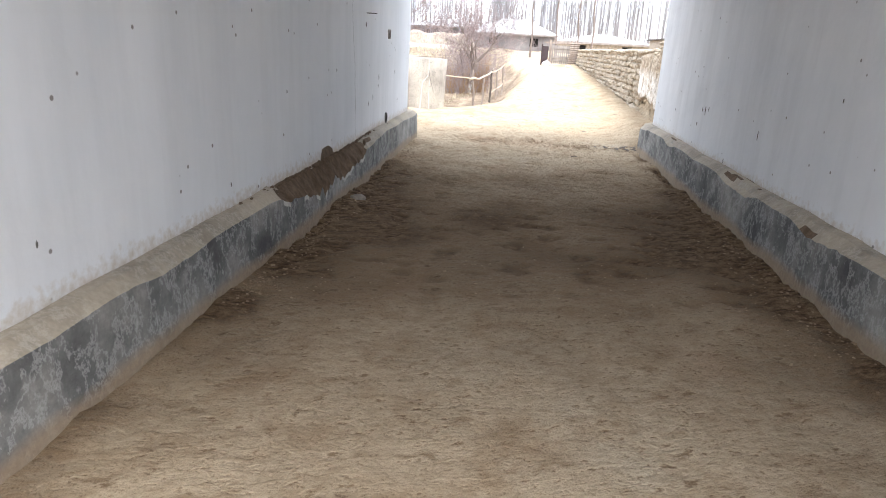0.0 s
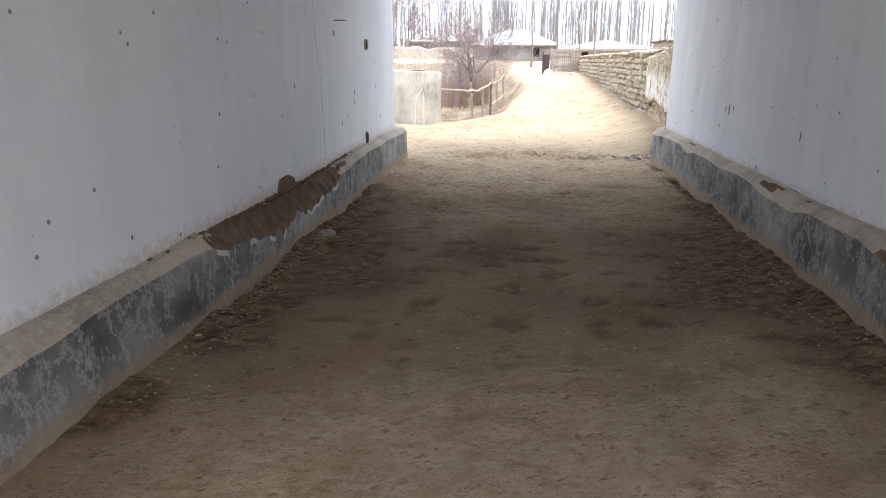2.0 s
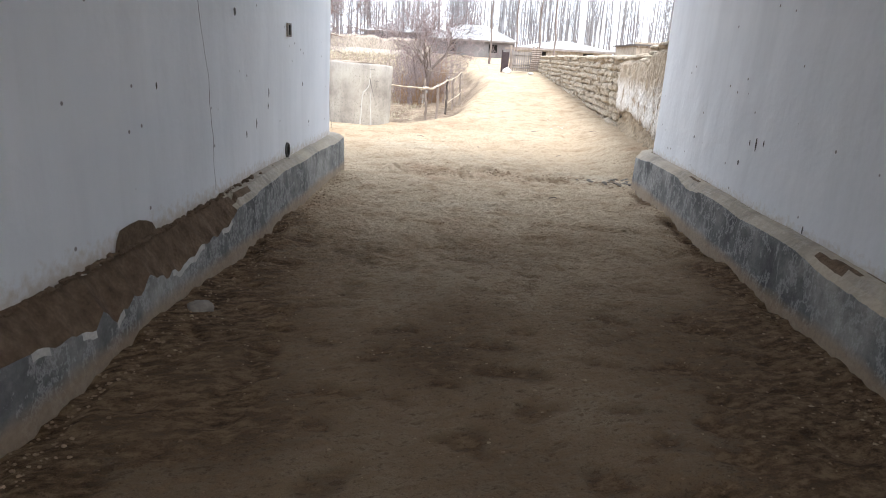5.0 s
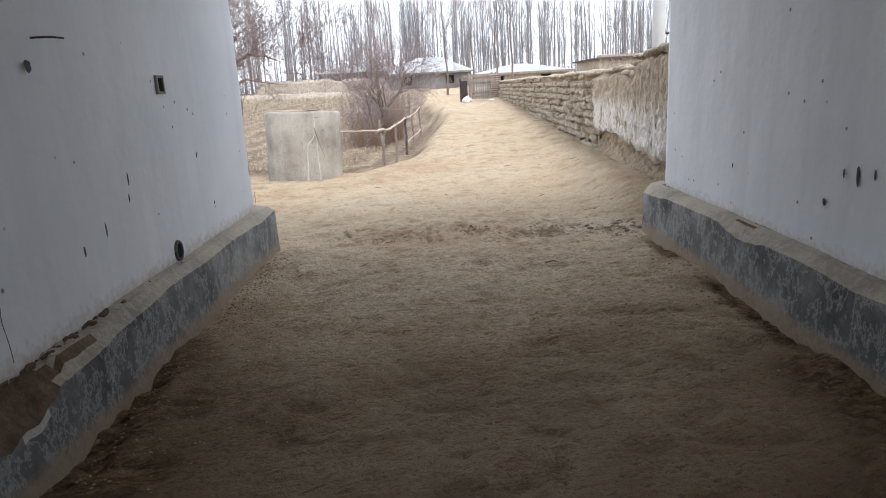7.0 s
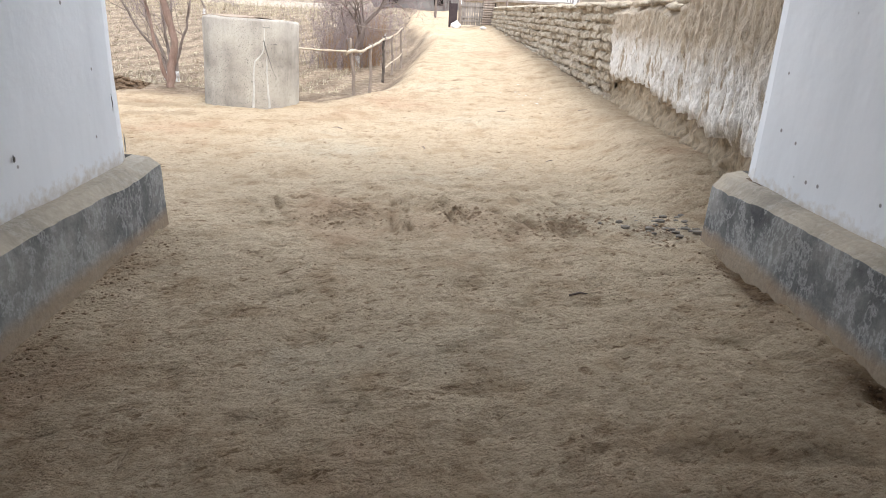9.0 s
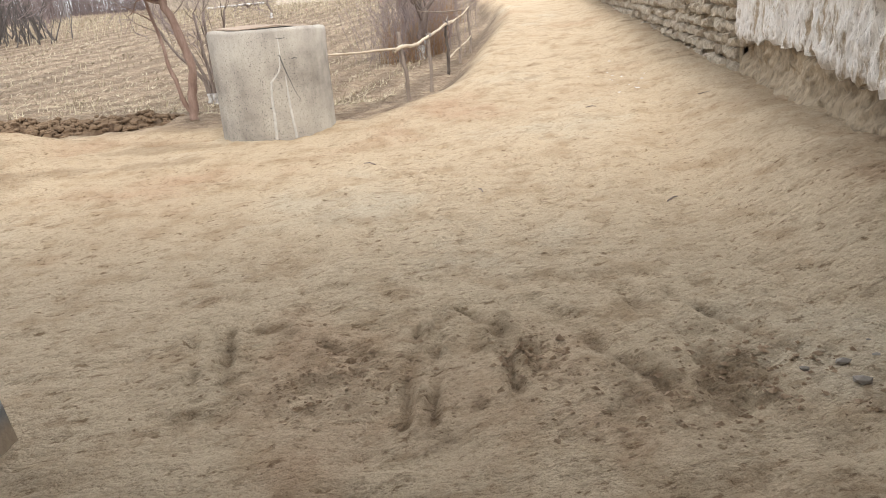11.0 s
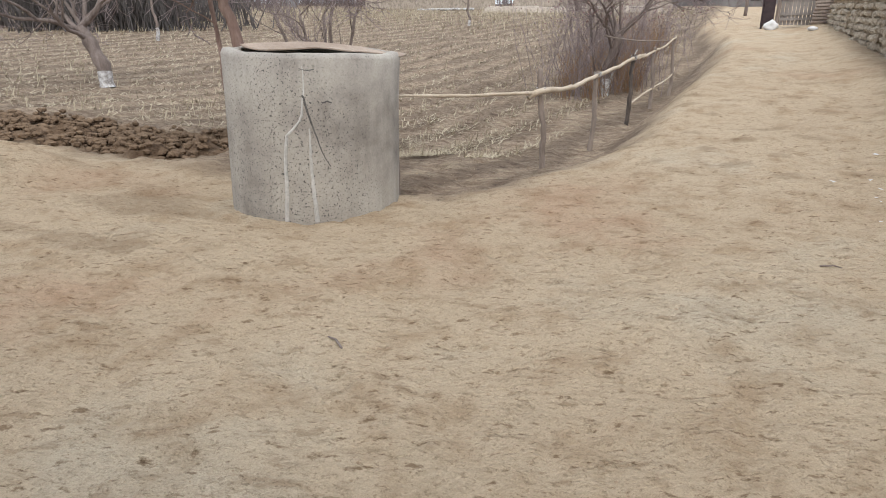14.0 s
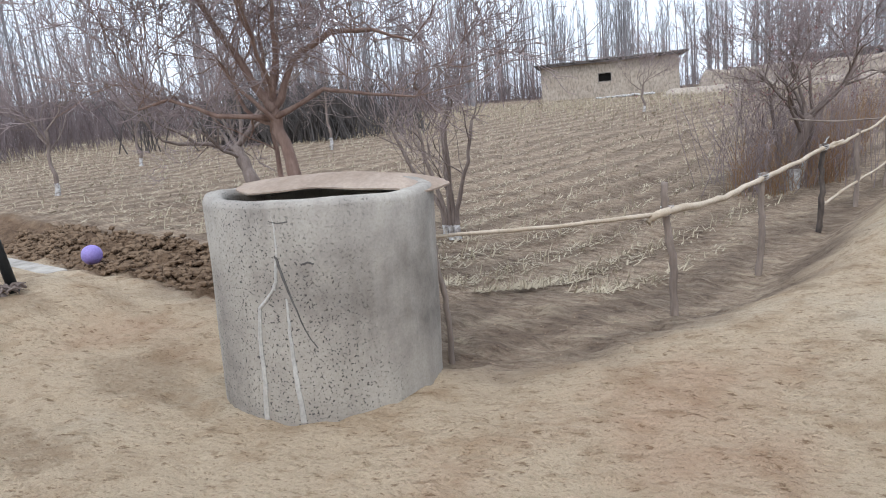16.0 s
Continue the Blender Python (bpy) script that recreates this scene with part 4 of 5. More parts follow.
# the tree by the rail fence
tree("roadside_tree", (-1.85, 23.7), "dark bare tree with a limed foot behind the rail fence",
     [([(0, 0, 0), (0.02, 0, 0.45), (0.1, 0, 0.7), (0.22, 0, 1.1)], 0.085, 0.065, 8, 1.3, 4, 0.18, 0.5, 4, 51), ([(-0.08, 0.1, 0), (-0.25, 0.1, 0.8), (-0.35, 0.1, 1.5)], 0.035, 0.02, 5, 0.9, 3, 0.25, 0.45, 4, 52), ([(0.05, 0.25, 0), (0.2, 0.3, 0.9), (0.15, 0.3, 1.7)], 0.035, 0.02, 5, 0.9, 3, 0.25, 0.45, 4, 53)], BARK, TWIG, 0.3)
for x, y, h, s in ((-15.8, 18.7, 1.5, 61), (-20.4, 22.9, 1.2, 62), (-26.0, 20.5, 1.6, 63), (-16.5, 27.5, 1.7, 64), (-10.2, 38.3, 1.1, 65), (-24.0, 29.0, 1.8, 66), (-19.5, 16.8, 1.5, 67)):
    tree("orchard_tree", (x, y), "small bare orchard tree standing in the stubble field", [([(0, 0, 0), (0.05, 0.02, h * 0.3), (-0.06, 0, h * 0.55), (-0.02, 0.05, h)], 0.055, 0.035, 7, 1.15 if s != 61 else 1.7, 3, 0.25, 0.42, 5, s)], BARK, TWIG, 0.25, group="orchard trees in the field")

for x, y, h, sd in ((2.7, 36.5, 3.2, 71), (1.7, 38.5, 3.6, 72), (3.6, 38.0, 4.0, 73), (0.4, 40.5, 3.4, 74), (-3.0, 37.5, 2.4, 75)):
    tree("yard_tree", (x, y), "tall slender bare tree behind the yard gate", [([(0, 0, 0), (0.05, 0.02, h * 0.35), (-0.05, 0, h * 0.7), (0.03, 0.03, h)], 0.06, 0.025, 7, 1.5, 3, 0.5, 0.35, 4, sd)], BARK, TWIG, group="trees behind the gate")

# ---- the rail fence by the road ----
fence = thing("rail_fence", (-1.1, 16.8, land(-1.1, 16.8)), "rough fence of crooked stakes and peeled branch rails", "fence")
FX, FY, FZ = fence.location


def stick(name, pts, r0, r1, mat, parent, seed, label="", sides=8, knob=0.12):
    """A crooked branch: a polyline smoothed, with knots."""
    r = random.Random(seed)
    pts = [Vector(p) for p in pts]
    fine = []
    for i in range(len(pts) - 1):
        p0, p1, p2, p3 = pts[max(i - 1, 0)], pts[i], pts[i + 1], pts[min(i + 2, len(pts) - 1)]
        for k in range(7):
            u = k / 7
            fine.append(0.5 * (2 * p1 + (p2 - p0) * u + (2 * p0 - 5 * p1 + 4 * p2 - p3) * u * u + (3 * p1 - p0 - 3 * p2 + p3) * u ** 3) + Vector((r.gauss(0, r0 * 0.16), r.gauss(0, r0 * 0.16), r.gauss(0, r0 * 0.16))))
    fine.append(pts[-1])
    m = len(fine) - 1
    g = Geo()
    g.tube(fine, [(r0 + (r1 - r0) * k / m) * (1 + knob * r.uniform(-1, 1)) for k in range(m + 1)], sides)
    return part(name, g, mat, parent, label, soft=True)


def fp(x, y, z):
    return (x - FX, y - FY, z - FZ)


POSTS = [(-1.97, 15.74, 0.70, -0.05, POST), (-1.24, 17.29, 0.98, -0.04, POST), (-1.12, 18.95, 0.98, 0.05, POST), (-0.99, 20.8, 1.10, 0.05, POST_DARK), (-0.86, 22.3, 0.95, 0.02, POST), (-0.70, 23.7, 1.02, 0.02, POST)]
JOINTS = [0.66, 0.54, 0.54, 0.60, 0.62, 0.70]
tops = []
for k, (x, y, h, lean, mat) in enumerate(POSTS):
    z, crown = land(x, y), JOINTS[k] + (0.20 if k == 1 else 0.05)
    h = crown - z
    tops.append((x + lean * 0.8, y, JOINTS[k]))
    stick("stake", [fp(x, y, z - 0.12), fp(x + lean * 0.4 + 0.014, y, z + h * 0.4), fp(x + lean * 0.7 - 0.014, y, z + h * 0.75), fp(x + lean, y, z + h)], 0.030 if k else 0.018, 0.024 if k else 0.014, mat, fence, 70 + k, "charred blackened stake" if mat == POST_DARK else "")
t0, t1, t2, t3, t4, t5 = tops
stick("rail", [fp(t0[0] - 0.05, t0[1] - 0.1, t0[2] + 0.01), fp(-1.72, 16.25, 0.61), fp(-1.45, 16.8, 0.57), fp(t1[0] + 0.02, t1[1] + 0.05, t1[2] - 0.01)], 0.011, 0.016, PEELED, fence, 81)
stick("rail", [fp(t1[0] - 0.08, t1[1] - 0.16, t1[2] - 0.03), fp(t1[0] + 0.03, t1[1], t1[2] + 0.01), fp(-1.19, 18.1, 0.49), fp(t2[0], t2[1], t2[2]), fp(-1.03, 19.9, 0.55), fp(*t3), fp(-0.9, 21.6, 0.60)], 0.027, 0.018, PEELED, fence, 82)
stick("rail", [fp(t3[0], t3[1] - 0.1, t3[2]), fp(-0.9, 21.5, 0.58), fp(*t4), fp(-0.78, 23.0, 0.64), fp(t5[0] + 0.02, t5[1], t5[2] + 0.06)], 0.020, 0.014, PEELED, fence, 83)
stick("rail", [fp(t3[0], t3[1], 0.0), fp(-0.9, 21.7, 0.02), fp(t4[0], t4[1], 0.04), fp(t5[0] - 0.02, t5[1] - 0.2, 0.10), fp(t5[0] + 0.03, t5[1] + 0.1, 0.24)], 0.018, 0.013, PEELED, fence, 84)
stick("rail", [fp(-1.8, 23.2, 0.80), fp(-1.3, 23.4, 0.72), fp(t5[0], t5[1], t5[2])], 0.014, 0.011, POST, fence, 85)
for k, (x, y, z) in enumerate((t1, t2, t3)):
    for s in range(3):
        stick("binding", [fp(x - 0.03, y - 0.03, z - 0.03 + 0.02 * s), fp(x + 0.035, y - 0.03, z - 0.01 + 0.02 * s), fp(x + 0.03, y + 0.035, z + 0.01 + 0.012 * s), fp(x - 0.035, y + 0.03, z - 0.01 + 0.02 * s), fp(x - 0.03, y - 0.03, z + 0.02 * s)], 0.006, 0.006, WHITEWASH, fence, 90 + 5 * k + s, "pale rag binding", sides=5)
stick("binding", [fp(t3[0], t3[1], t3[2]), fp(t3[0] + 0.01, t3[1], t3[2] + 0.06), fp(t3[0] + 0.04, t3[1] + 0.02, t3[2] + 0.12)], 0.012, 0.004, WHITEWASH, fence, 120, "pale rag binding", sides=5)

# ---- the yard's edge: pipe, hose, branches, ball, washstand ----
pole = thing("rusty_post", (-6.27, 14.31, land(-6.27, 14.31)), "dark red rusty iron post with a limed foot", "post")
g = Geo()
g.tube([(0, 0, -0.1), (-0.01, 0, 0.6), (0.0, 0, 1.3), (-0.01, 0, 2.1)], [0.045, 0.043, 0.041, 0.04], 12)
part("pipe", g, RUST, pole, soft=True)
g = Geo()
g.tube([(0, 0, -0.1), (-0.004, 0, 0.25)], [0.048, 0.047], 12)
part("limed_foot", g, WHITEWASH, pole, "limed white foot")
g = Geo()
g.tube([(0, 0, 1.42), (0.1, 0.07, 1.5), (0.31, 0.21, 1.52)], [0.022, 0.022, 0.018], 8)
g.tube([(0, 0, 1.25), (0.13, 0.08, 1.5)], [0.018, 0.016], 8)
part("bracket", g, RUST, pole)
hose = thing("rubber_strap", (-6.03, 14.47, land(-6.03, 14.47)), "black rubber straps hanging from the post bracket", "strap")
for pts, k in (([(0, 0, 1.54), (0.02, 0.02, 1.15), (0.07, 0.04, 0.65), (0.16, 0.08, 0.05)], 0), ([(0.04, 0.05, 1.55), (0.13, 0.1, 1.2), (0.2, 0.16, 0.65), (0.28, 0.22, -0.02)], 1)):
    g = Geo()
    g.tube(pts, [0.04, 0.04, 0.04, 0.042], 10)
    part("strap", g, RUBBER, hose, soft=True)
g = Geo()
g.tube([(-0.03, -0.02, 1.53), (0.03, 0.03, 1.58), (0.09, 0.07, 1.55), (0.15, 0.12, 1.54)], [0.025, 0.036, 0.036, 0.016], 8)
part("knot", g, RUBBER, hose, soft=True)
for k, (pts, r0) in enumerate(([[(-7.11, 14.26, 0.75), (-6.61, 14.36, 0.58), (-6.11, 14.48, 0.38), (-5.76, 14.54, 0.22)], 0.03], [[(-7.01, 14.43, 0.6), (-6.51, 14.47, 0.48), (-6.11, 14.56, 0.3), (-5.73, 14.61, 0.2)], 0.034], [[(-6.16, 14.51, 0.28), (-5.91, 14.56, 0.28), (-5.61, 14.58, 0.22)], 0.045])):
    log = thing("fallen_branch", pts[-1], "grey crooked branch leaning on the ground by the post", "branch", "branches by the post")
    stick("limb", [tuple(p[i] - pts[-1][i] for i in range(3)) for p in pts], r0, r0 * 0.6, BARK, log, 130 + k)
g = Geo()
for k in range(26):
    a = rnd.uniform(0, 6.28)
    p = Vector((-5.70 + rnd.gauss(0, 0.06), 14.63 + rnd.gauss(0, 0.05), land(-5.70, 14.63) + 0.05))
    g.tube([p, p + Vector((math.cos(a) * 0.08, math.sin(a) * 0.06, rnd.uniform(0, 0.05))), p + Vector((math.cos(a) * 0.17, math.sin(a) * 0.12, rnd.uniform(-0.03, 0.05)))], [0.012, 0.009, 0.004], 5)
tagged(part("root_tangle", g, BARK), "tangle of torn roots on the bare earth", "roots")
g = Geo()
bm = bmesh.new()
bmesh.ops.create_uvsphere(bm, u_segments=28, v_segments=18, radius=0.115)
bm.verts.index_update()
g.add([tuple(v.co) for v in bm.verts], [tuple(v.index for v in f.verts) for f in bm.faces])
bm.free()
ball = tagged(part("ball", g, VIOLET, soft=True), "violet rubber ball lying at the ploughed plot edge", "ball")
ball.location = (-7.5, 16.0, land(-7.5, 16.0) + 0.13)
slab = Geo()
slab.box(-9.9, 15.45, -0.08, -7.6, 15.75, 0.02)
bevelled(tagged(part("concrete_slab", slab, CONCRETE), "pale concrete slab lying in the earth", "slab"), 0.012)
stand = thing("washstand", (-5.33, 13.30, land(-5.33, 13.30)), "white enamelled outdoor washstand with a rimmed top", "washstand", turn=25)
g = Geo()
g.box(-0.3, -0.24, 0.1, 0.3, 0.24, 0.84)
bevelled(part("cabinet", g, ENAMEL, stand), 0.015)
g = Geo()
g.box(-0.36, -0.29, 0.842, 0.36, 0.29, 0.88)
bevelled(part("top", g, ENAMEL, stand), 0.012)
for sx in (-0.26, 0.26):
    for sy in (-0.2, 0.2):
        g = Geo()
        g.tube([(sx, sy, -0.02), (sx, sy, 0.1)], [0.022, 0.03], 10)
        part("leg", g, ENAMEL, stand)
basin = thing("plastic_bowl", (-5.35, 13.29, land(-5.33, 13.30) + 0.882), "blue plastic bowl standing on the washstand", "bowl")
g = Geo()
prof = [(0.0, 0.0), (0.11, 0.0), (0.17, 0.12), (0.185, 0.125), (0.175, 0.135), (0.16, 0.125), (0.1, 0.015), (0.0, 0.012)]
for k in range(28):
    a = 2 * math.pi * k / 28
    g.v += [(r * math.cos(a), r * math.sin(a), z) for r, z in prof]
for k in range(28):
    for i in range(7):
        a, b2 = k * 8 + i, ((k + 1) % 28) * 8 + i
        g.f.append((a, b2, b2 + 1, a + 1))
part("shell", g, BLUE, basin, soft=True)
tyre = thing("old_tyre", (-6.61, 14.41, land(-6.61, 14.41) - 0.01), "old black tyre lying beside the post", "tyre")
g = Geo()
for k in range(32):
    a = 2 * math.pi * k / 32
    for j in range(12):
        b2 = 2 * math.pi * j / 12
        r = 0.26 + 0.085 * math.cos(b2)
        g.v.append((r * math.cos(a), r * math.sin(a), 0.085 + 0.085 * math.sin(b2) * (1.06 if k % 2 and math.cos(b2) > 0.3 else 1)))
for k in range(32):
    for j in range(12):
        g.f.append((k * 12 + j, ((k + 1) % 32) * 12 + j, ((k + 1) % 32) * 12 + (j + 1) % 12, k * 12 + (j + 1) % 12))
part("tread", g, RUBBER, tyre, soft=True)
g = Geo()
g.rock((-7.75, 15.25, 0.1), (0.07, 0.07, 0.08), 8, 2)
g.v = [(x + 7.75, y - 15.25, z) for x, y, z in g.v]
pot = tagged(part("soot_black_pot", g, DARKIRON, soft=True), "small sooty dark pot standing by the post", "pot")
pot.location = (-6.46, 14.08, land(-6.46, 14.08))


# ---- the mud wall along the road ----
MX, M0, M1, M2 = 2.45, 10.05, 15.6, 33.0


def wall_top(y):
    return 1.36 + 0.13 * smooth(12.6, 11.9, y) - 0.06 * smooth(12.4, 12.8, y) * smooth(13.4, 12.9, y) + 0.035 * ripple(y, 3, 1.1) + 0.02 * ripple(y, 5, 4)


def undercut(y):
    return 0.44 + 0.05 * smooth(14.5, 12.0, y) + 0.09 * math.exp(-((y - 14.0) / 0.8) ** 2) - 0.06 * smooth(12.6, 11.2, y) + 0.07 * ripple(y, 1, 2.3) + 0.06 * ripple(y, 2, 8)


mudwall = thing("mud_wall", (MX, M1, land(MX, M1)), "adobe garden wall, half bare bricks, half salt-white plaster", "wall")
OX, OY, OZ = mudwall.location
coat, core = Geo(), Geo()
ny, nz = 300, 60
for geo in (coat, core):
    for j in range(ny + 1):
        y = M0 + (M1 - M0) * j / ny
        lo, top, cut = land(MX, y) - 0.1, wall_top(y), undercut(y)
        for i in range(nz + 1):
            if geo is coat:
                z = cut + (top - cut) * i / nz
                x = mud_x(y) + 0.03 * ripple(y, z, 1.6, 4) + 0.050 * ripple(y * 3.4, z * 0.75, 3.0, 2) + 0.030 * ripple(y * 2.6, z * 0.7, 9, 7) + 0.016 * ripple(y, z, 14, 1)
                x += 0.05 * smooth(cut + 0.05, cut, z) * 0.4 + 0.10 * smooth(top - 0.10, top, z)
            else:
                z = lo + (cut + 0.06 - lo) * i / nz
                x = mud_x(y) + 0.11 + 0.06 * ripple(y, z, 2.4, 6) + 0.06 * ripple(y * 1.2, z * 1.7, 5, 3) + 0.03 * ripple(y, z, 13, 3) - 0.10 * smooth(lo + 0.28, lo, z)
            geo.v.append((x - OX, y - OY, z - OZ))
    w = nz + 1
    for j in range(ny):
        for i in range(nz):
            geo.f.append((j * w + i, (j + 1) * w + i, (j + 1) * w + i + 1, j * w + i + 1))
k = len(coat.v)
for j in range(ny + 1):
    y = M0 + (M1 - M0) * j / ny
    cx, cy, cz = coat.v[j * (nz + 1) + nz]
    coat.v += [(cx + 0.15, cy, cz + 0.04 + 0.02 * ripple(y, 9, 5)), (cx + 0.34, cy, cz - 0.03), (cx + 0.34, cy, -0.3)]
    lx, ly, lz = coat.v[j * (nz + 1)]
    coat.v.append((lx + 0.16, ly, lz + 0.02))
for j in range(ny):
    a, b2 = k + j * 4, k + (j + 1) * 4
    c, d = j * (nz + 1) + nz, (j + 1) * (nz + 1) + nz
    coat.f += [(c, d, b2, a), (a, b2, b2 + 1, a + 1), (a + 1, b2 + 1, b2 + 2, a + 2), (j * (nz + 1), a + 3, b2 + 3, (j + 1) * (nz + 1))]
part("plaster_coat", coat, SALT, mudwall, "salt-whitened flaking mud plaster", soft=False)
part("eroded_foot", core, CLAY, mudwall, "undercut crumbling earth foot")
g = Geo()
n = 120
for j in range(n + 1):
    y = M1 + (M2 - M1) * j / n
    t = wall_top(y)
    for x, z in ((0.085, land(MX, y) - 0.2), (0.085, t - 0.12), (0.07 + 0.03 * ripple(y, 2, 3), t - 0.03), (0.16, t + 0.03 + 0.03 * ripple(y, 7, 2.7)), (0.3, t), (0.38, t - 0.08), (0.38, land(MX, y) - 0.2)):
        g.v.append((MX + x - OX, y - OY, z - OZ))
for j in range(n):
    for i in range(6):
        g.f.append((j * 7 + i, (j + 1) * 7 + i, (j + 1) * 7 + i + 1, j * 7 + i + 1))
g.f.append(tuple(n * 7 + i for i in range(7)))
part("mortar_core", g, CLAY, mudwall, "clay mortar between the bricks", soft=False)
g = Geo()
y = M0
while y < M2:
    s = rnd.uniform(0.10, 0.22)
    g.rock((mud_x(y) + 0.15 + rnd.gauss(0, 0.04) - OX, y - OY, wall_top(y) + 0.015 - OZ), (0.16, s, rnd.uniform(0.03, 0.06)), y * 3, 2)
    y += s * rnd.uniform(1.2, 1.9)
part("coping", g, BRICK, mudwall, "uneven mud coping", soft=True)


# ---- the hut and its wall beyond the field ----
hut = thing("mud_hut", (-15.9, 58.0, land(-15.9, 58.0) - 0.15), "low mud-plastered hut with a flat twig roof", "hut", turn=207)
hut.scale = (1.33, 1.33, 1.33)
g = Geo()
# local x runs along the long front, y into the hut
L, D, H = 6.9, 3.2, 1.95
for x0, x1, z0, z1 in ((0, 3.3, -0.3, H), (3.3, 4.0, -0.3, 0.95), (3.3, 4.0, 1.42, H), (4.0, L, -0.3, H)):
    g.box(x0, -0.3, z0, x1, 0, z1)
part("front_wall", g, MUD, hut)
g = Geo()
for y0, y1, z0, z1 in ((-D, -1.5, -0.3, H), (-1.5, -0.75, 1.55, H), (-0.75, -0.3, -0.3, H)):
    g.box(0, y0, z0, 0.3, y1, z1)
part("end_wall", g, MUD, hut)
g = Geo()
g.box(L - 0.3, -D, -0.3, L, -0.3, H)
g.box(0.3, -D, -0.3, L - 0.3, -D + 0.3, H)
part("back_wall", g, MUD, hut)
g = Geo()
g.box(-0.3, -D - 0.25, H, L + 0.25, 0.28, H + 0.12)
for k in range(46):
    x = -0.35 + (L + 0.6) * k / 45
    g.rock((x, 0.2 + rnd.gauss(0, 0.06), H + 0.12), (0.12, 0.16, rnd.uniform(0.04, 0.1)), k, 1)
for k in range(18):
    g.rock((-0.28, -D + D * k / 17, H + 0.12), (0.14, 0.12, rnd.uniform(0.04, 0.1)), k + 60, 1)
part("roof", g, DARKROOF, hut, "flat roof of dark twigs and earth")
# sheet across the window opening, its colour painting the dim inside
g = Geo()
g.box(3.3, -0.29, 0.95, 4.0, -0.2, 1.42)
part("window", g, HOLE, hut, "near-black sheet for the shade in the small unglazed window")
g = Geo()
for x0, x1, z0, z1 in ((3.3, 4.0, 0.95, 0.99), (3.3, 4.0, 1.38, 1.42), (3.3, 3.34, 0.99, 1.38), (3.96, 4.0, 0.99, 1.38)):
    g.box(x0, -0.1, z0, x1, 0.01, z1)
part("window_frame", g, PLANK, hut)
# sheet closing the doorway, painted as dark as the shade indoors
g = Geo()
g.box(0.2, -1.5, -0.3, 0.28, -0.75, 1.55)
part("door", g, HOLE, hut, "near-black sheet for the shade in the open doorway")


def ridge(x0, y0, x1, y1, width, height, seed, n=60):
    """A slumped bank or low wall of earth along a line."""
    g = Geo()
    d = Vector((x1 - x0, y1 - y0, 0)).normalized()
    side = Vector((d.y, -d.x, 0))
    for k in range(n + 1):
        u = k / n
        p = Vector((x0 + (x1 - x0) * u, y0 + (y1 - y0) * u, 0))
        h = height * (1 + 0.22 * ripple(u * 9, seed, 1.0) + 0.1 * ripple(u * 31, seed, 1.0)) * smooth(0, 0.05, u) * smooth(1, 0.93, u)
        for f, up in ((-0.62, -0.15), (-0.5, 0.45), (-0.3, 0.95), (0.05, 1.0), (0.35, 0.85), (0.6, -0.15)):
            q = p + side * width * f
            g.v.append((q.x, q.y, land(q.x, q.y) + h * up - 0.05))
    for k in range(n):
        for i in range(5):
            g.f.append((k * 6 + i, k * 6 + i + 1, k * 6 + i + 7, k * 6 + i + 6))
    return g


tagged(part("field_wall", ridge(-15.0, 58.5, -4.0, 61.8, 0.5, 1.25, 3), MUD, soft=False), "slumped low mud wall beyond the field", "wall")
tagged(part("earth_bank", ridge(-14.0, 49.8, -3.5, 52.2, 1.0, 0.4, 8), MUD, soft=True), "low earth bank along the field's upper edge", "bank")
g = Geo()
for k in range(40):
    g.rock((-17.2 + rnd.gauss(0, 1.0), 52.6 + rnd.gauss(0, 0.3), land(-17.2, 52.6) + 0.08), (rnd.uniform(0.1, 0.3), rnd.uniform(0.1, 0.2), 0.08), k, 1)
tagged(part("stone_heap", g, WHITEWASH), "heap of pale rubble lying before the hut", "rubble", kind="stuff")

# ---- the end of the lane ----
gate = thing("plank_gate", (1.28, 33.0, land(1.6, 33.0)), "grey plank yard gate between crooked posts", "gate")
for k in range(9):
    g = Geo()
    g.box(0.02 + 0.095 * k, 0, 0.08, 0.10 + 0.095 * k, 0.03, 0.92 + 0.03 * ripple(k, 1, 1.3))
    part("board", g, PLANK, gate)
for z in (0.2, 0.34, 0.76):
    g = Geo()
    g.box(-0.02, -0.035, z, 0.9, -0.004, z + 0.07)
    part("crossbar", g, PLANK, gate)
for x in (-0.06, 0.93, 1.1):
    g = Geo()
    g.tube([(x, 0, -0.2), (x + 0.02, 0, 0.6), (x - 0.02, 0, 1.15)], [0.06, 0.055, 0.05], 8)
    part("post", g, POST, gate)
g = Geo()
g.box(-0.35, -0.02, 0.98, 1.25, 0.04, 1.06)
part("lintel", g, POST, gate)
panel = thing("iron_door", (1.0, 32.9, land(1.0, 32.9)), "dark iron yard door standing ajar", "door")
g = Geo()
g.box(-0.14, -0.02, 0.06, 0.14, 0.02, 0.86)
bevelled(part("leaf", g, DARKIRON, panel), 0.008)
g = Geo()
g.tube([(-0.16, 0.02, -0.1), (-0.16, 0.02, 0.95)], [0.03, 0.03], 8)
part("jamb", g, DARKIRON, panel)
g = Geo()
g.rock((0, 0, 0.1), (0.17, 0.12, 0.16), 4, 3)
sack = tagged(part("sack", g, TURF, soft=True), "white sack standing on the ground before the gate", "sack")
sack.location = (1.07, 32.3, land(1.07, 32.3))
g = Geo()
g.rock((0, 0, 0.03), (0.14, 0.09, 0.06), 9, 2)
rag = tagged(part("rag", g, TURF, soft=True), "crumpled white rag on the lane", "rag")
rag.location = (2.0, 31.0, land(2.0, 31.0))
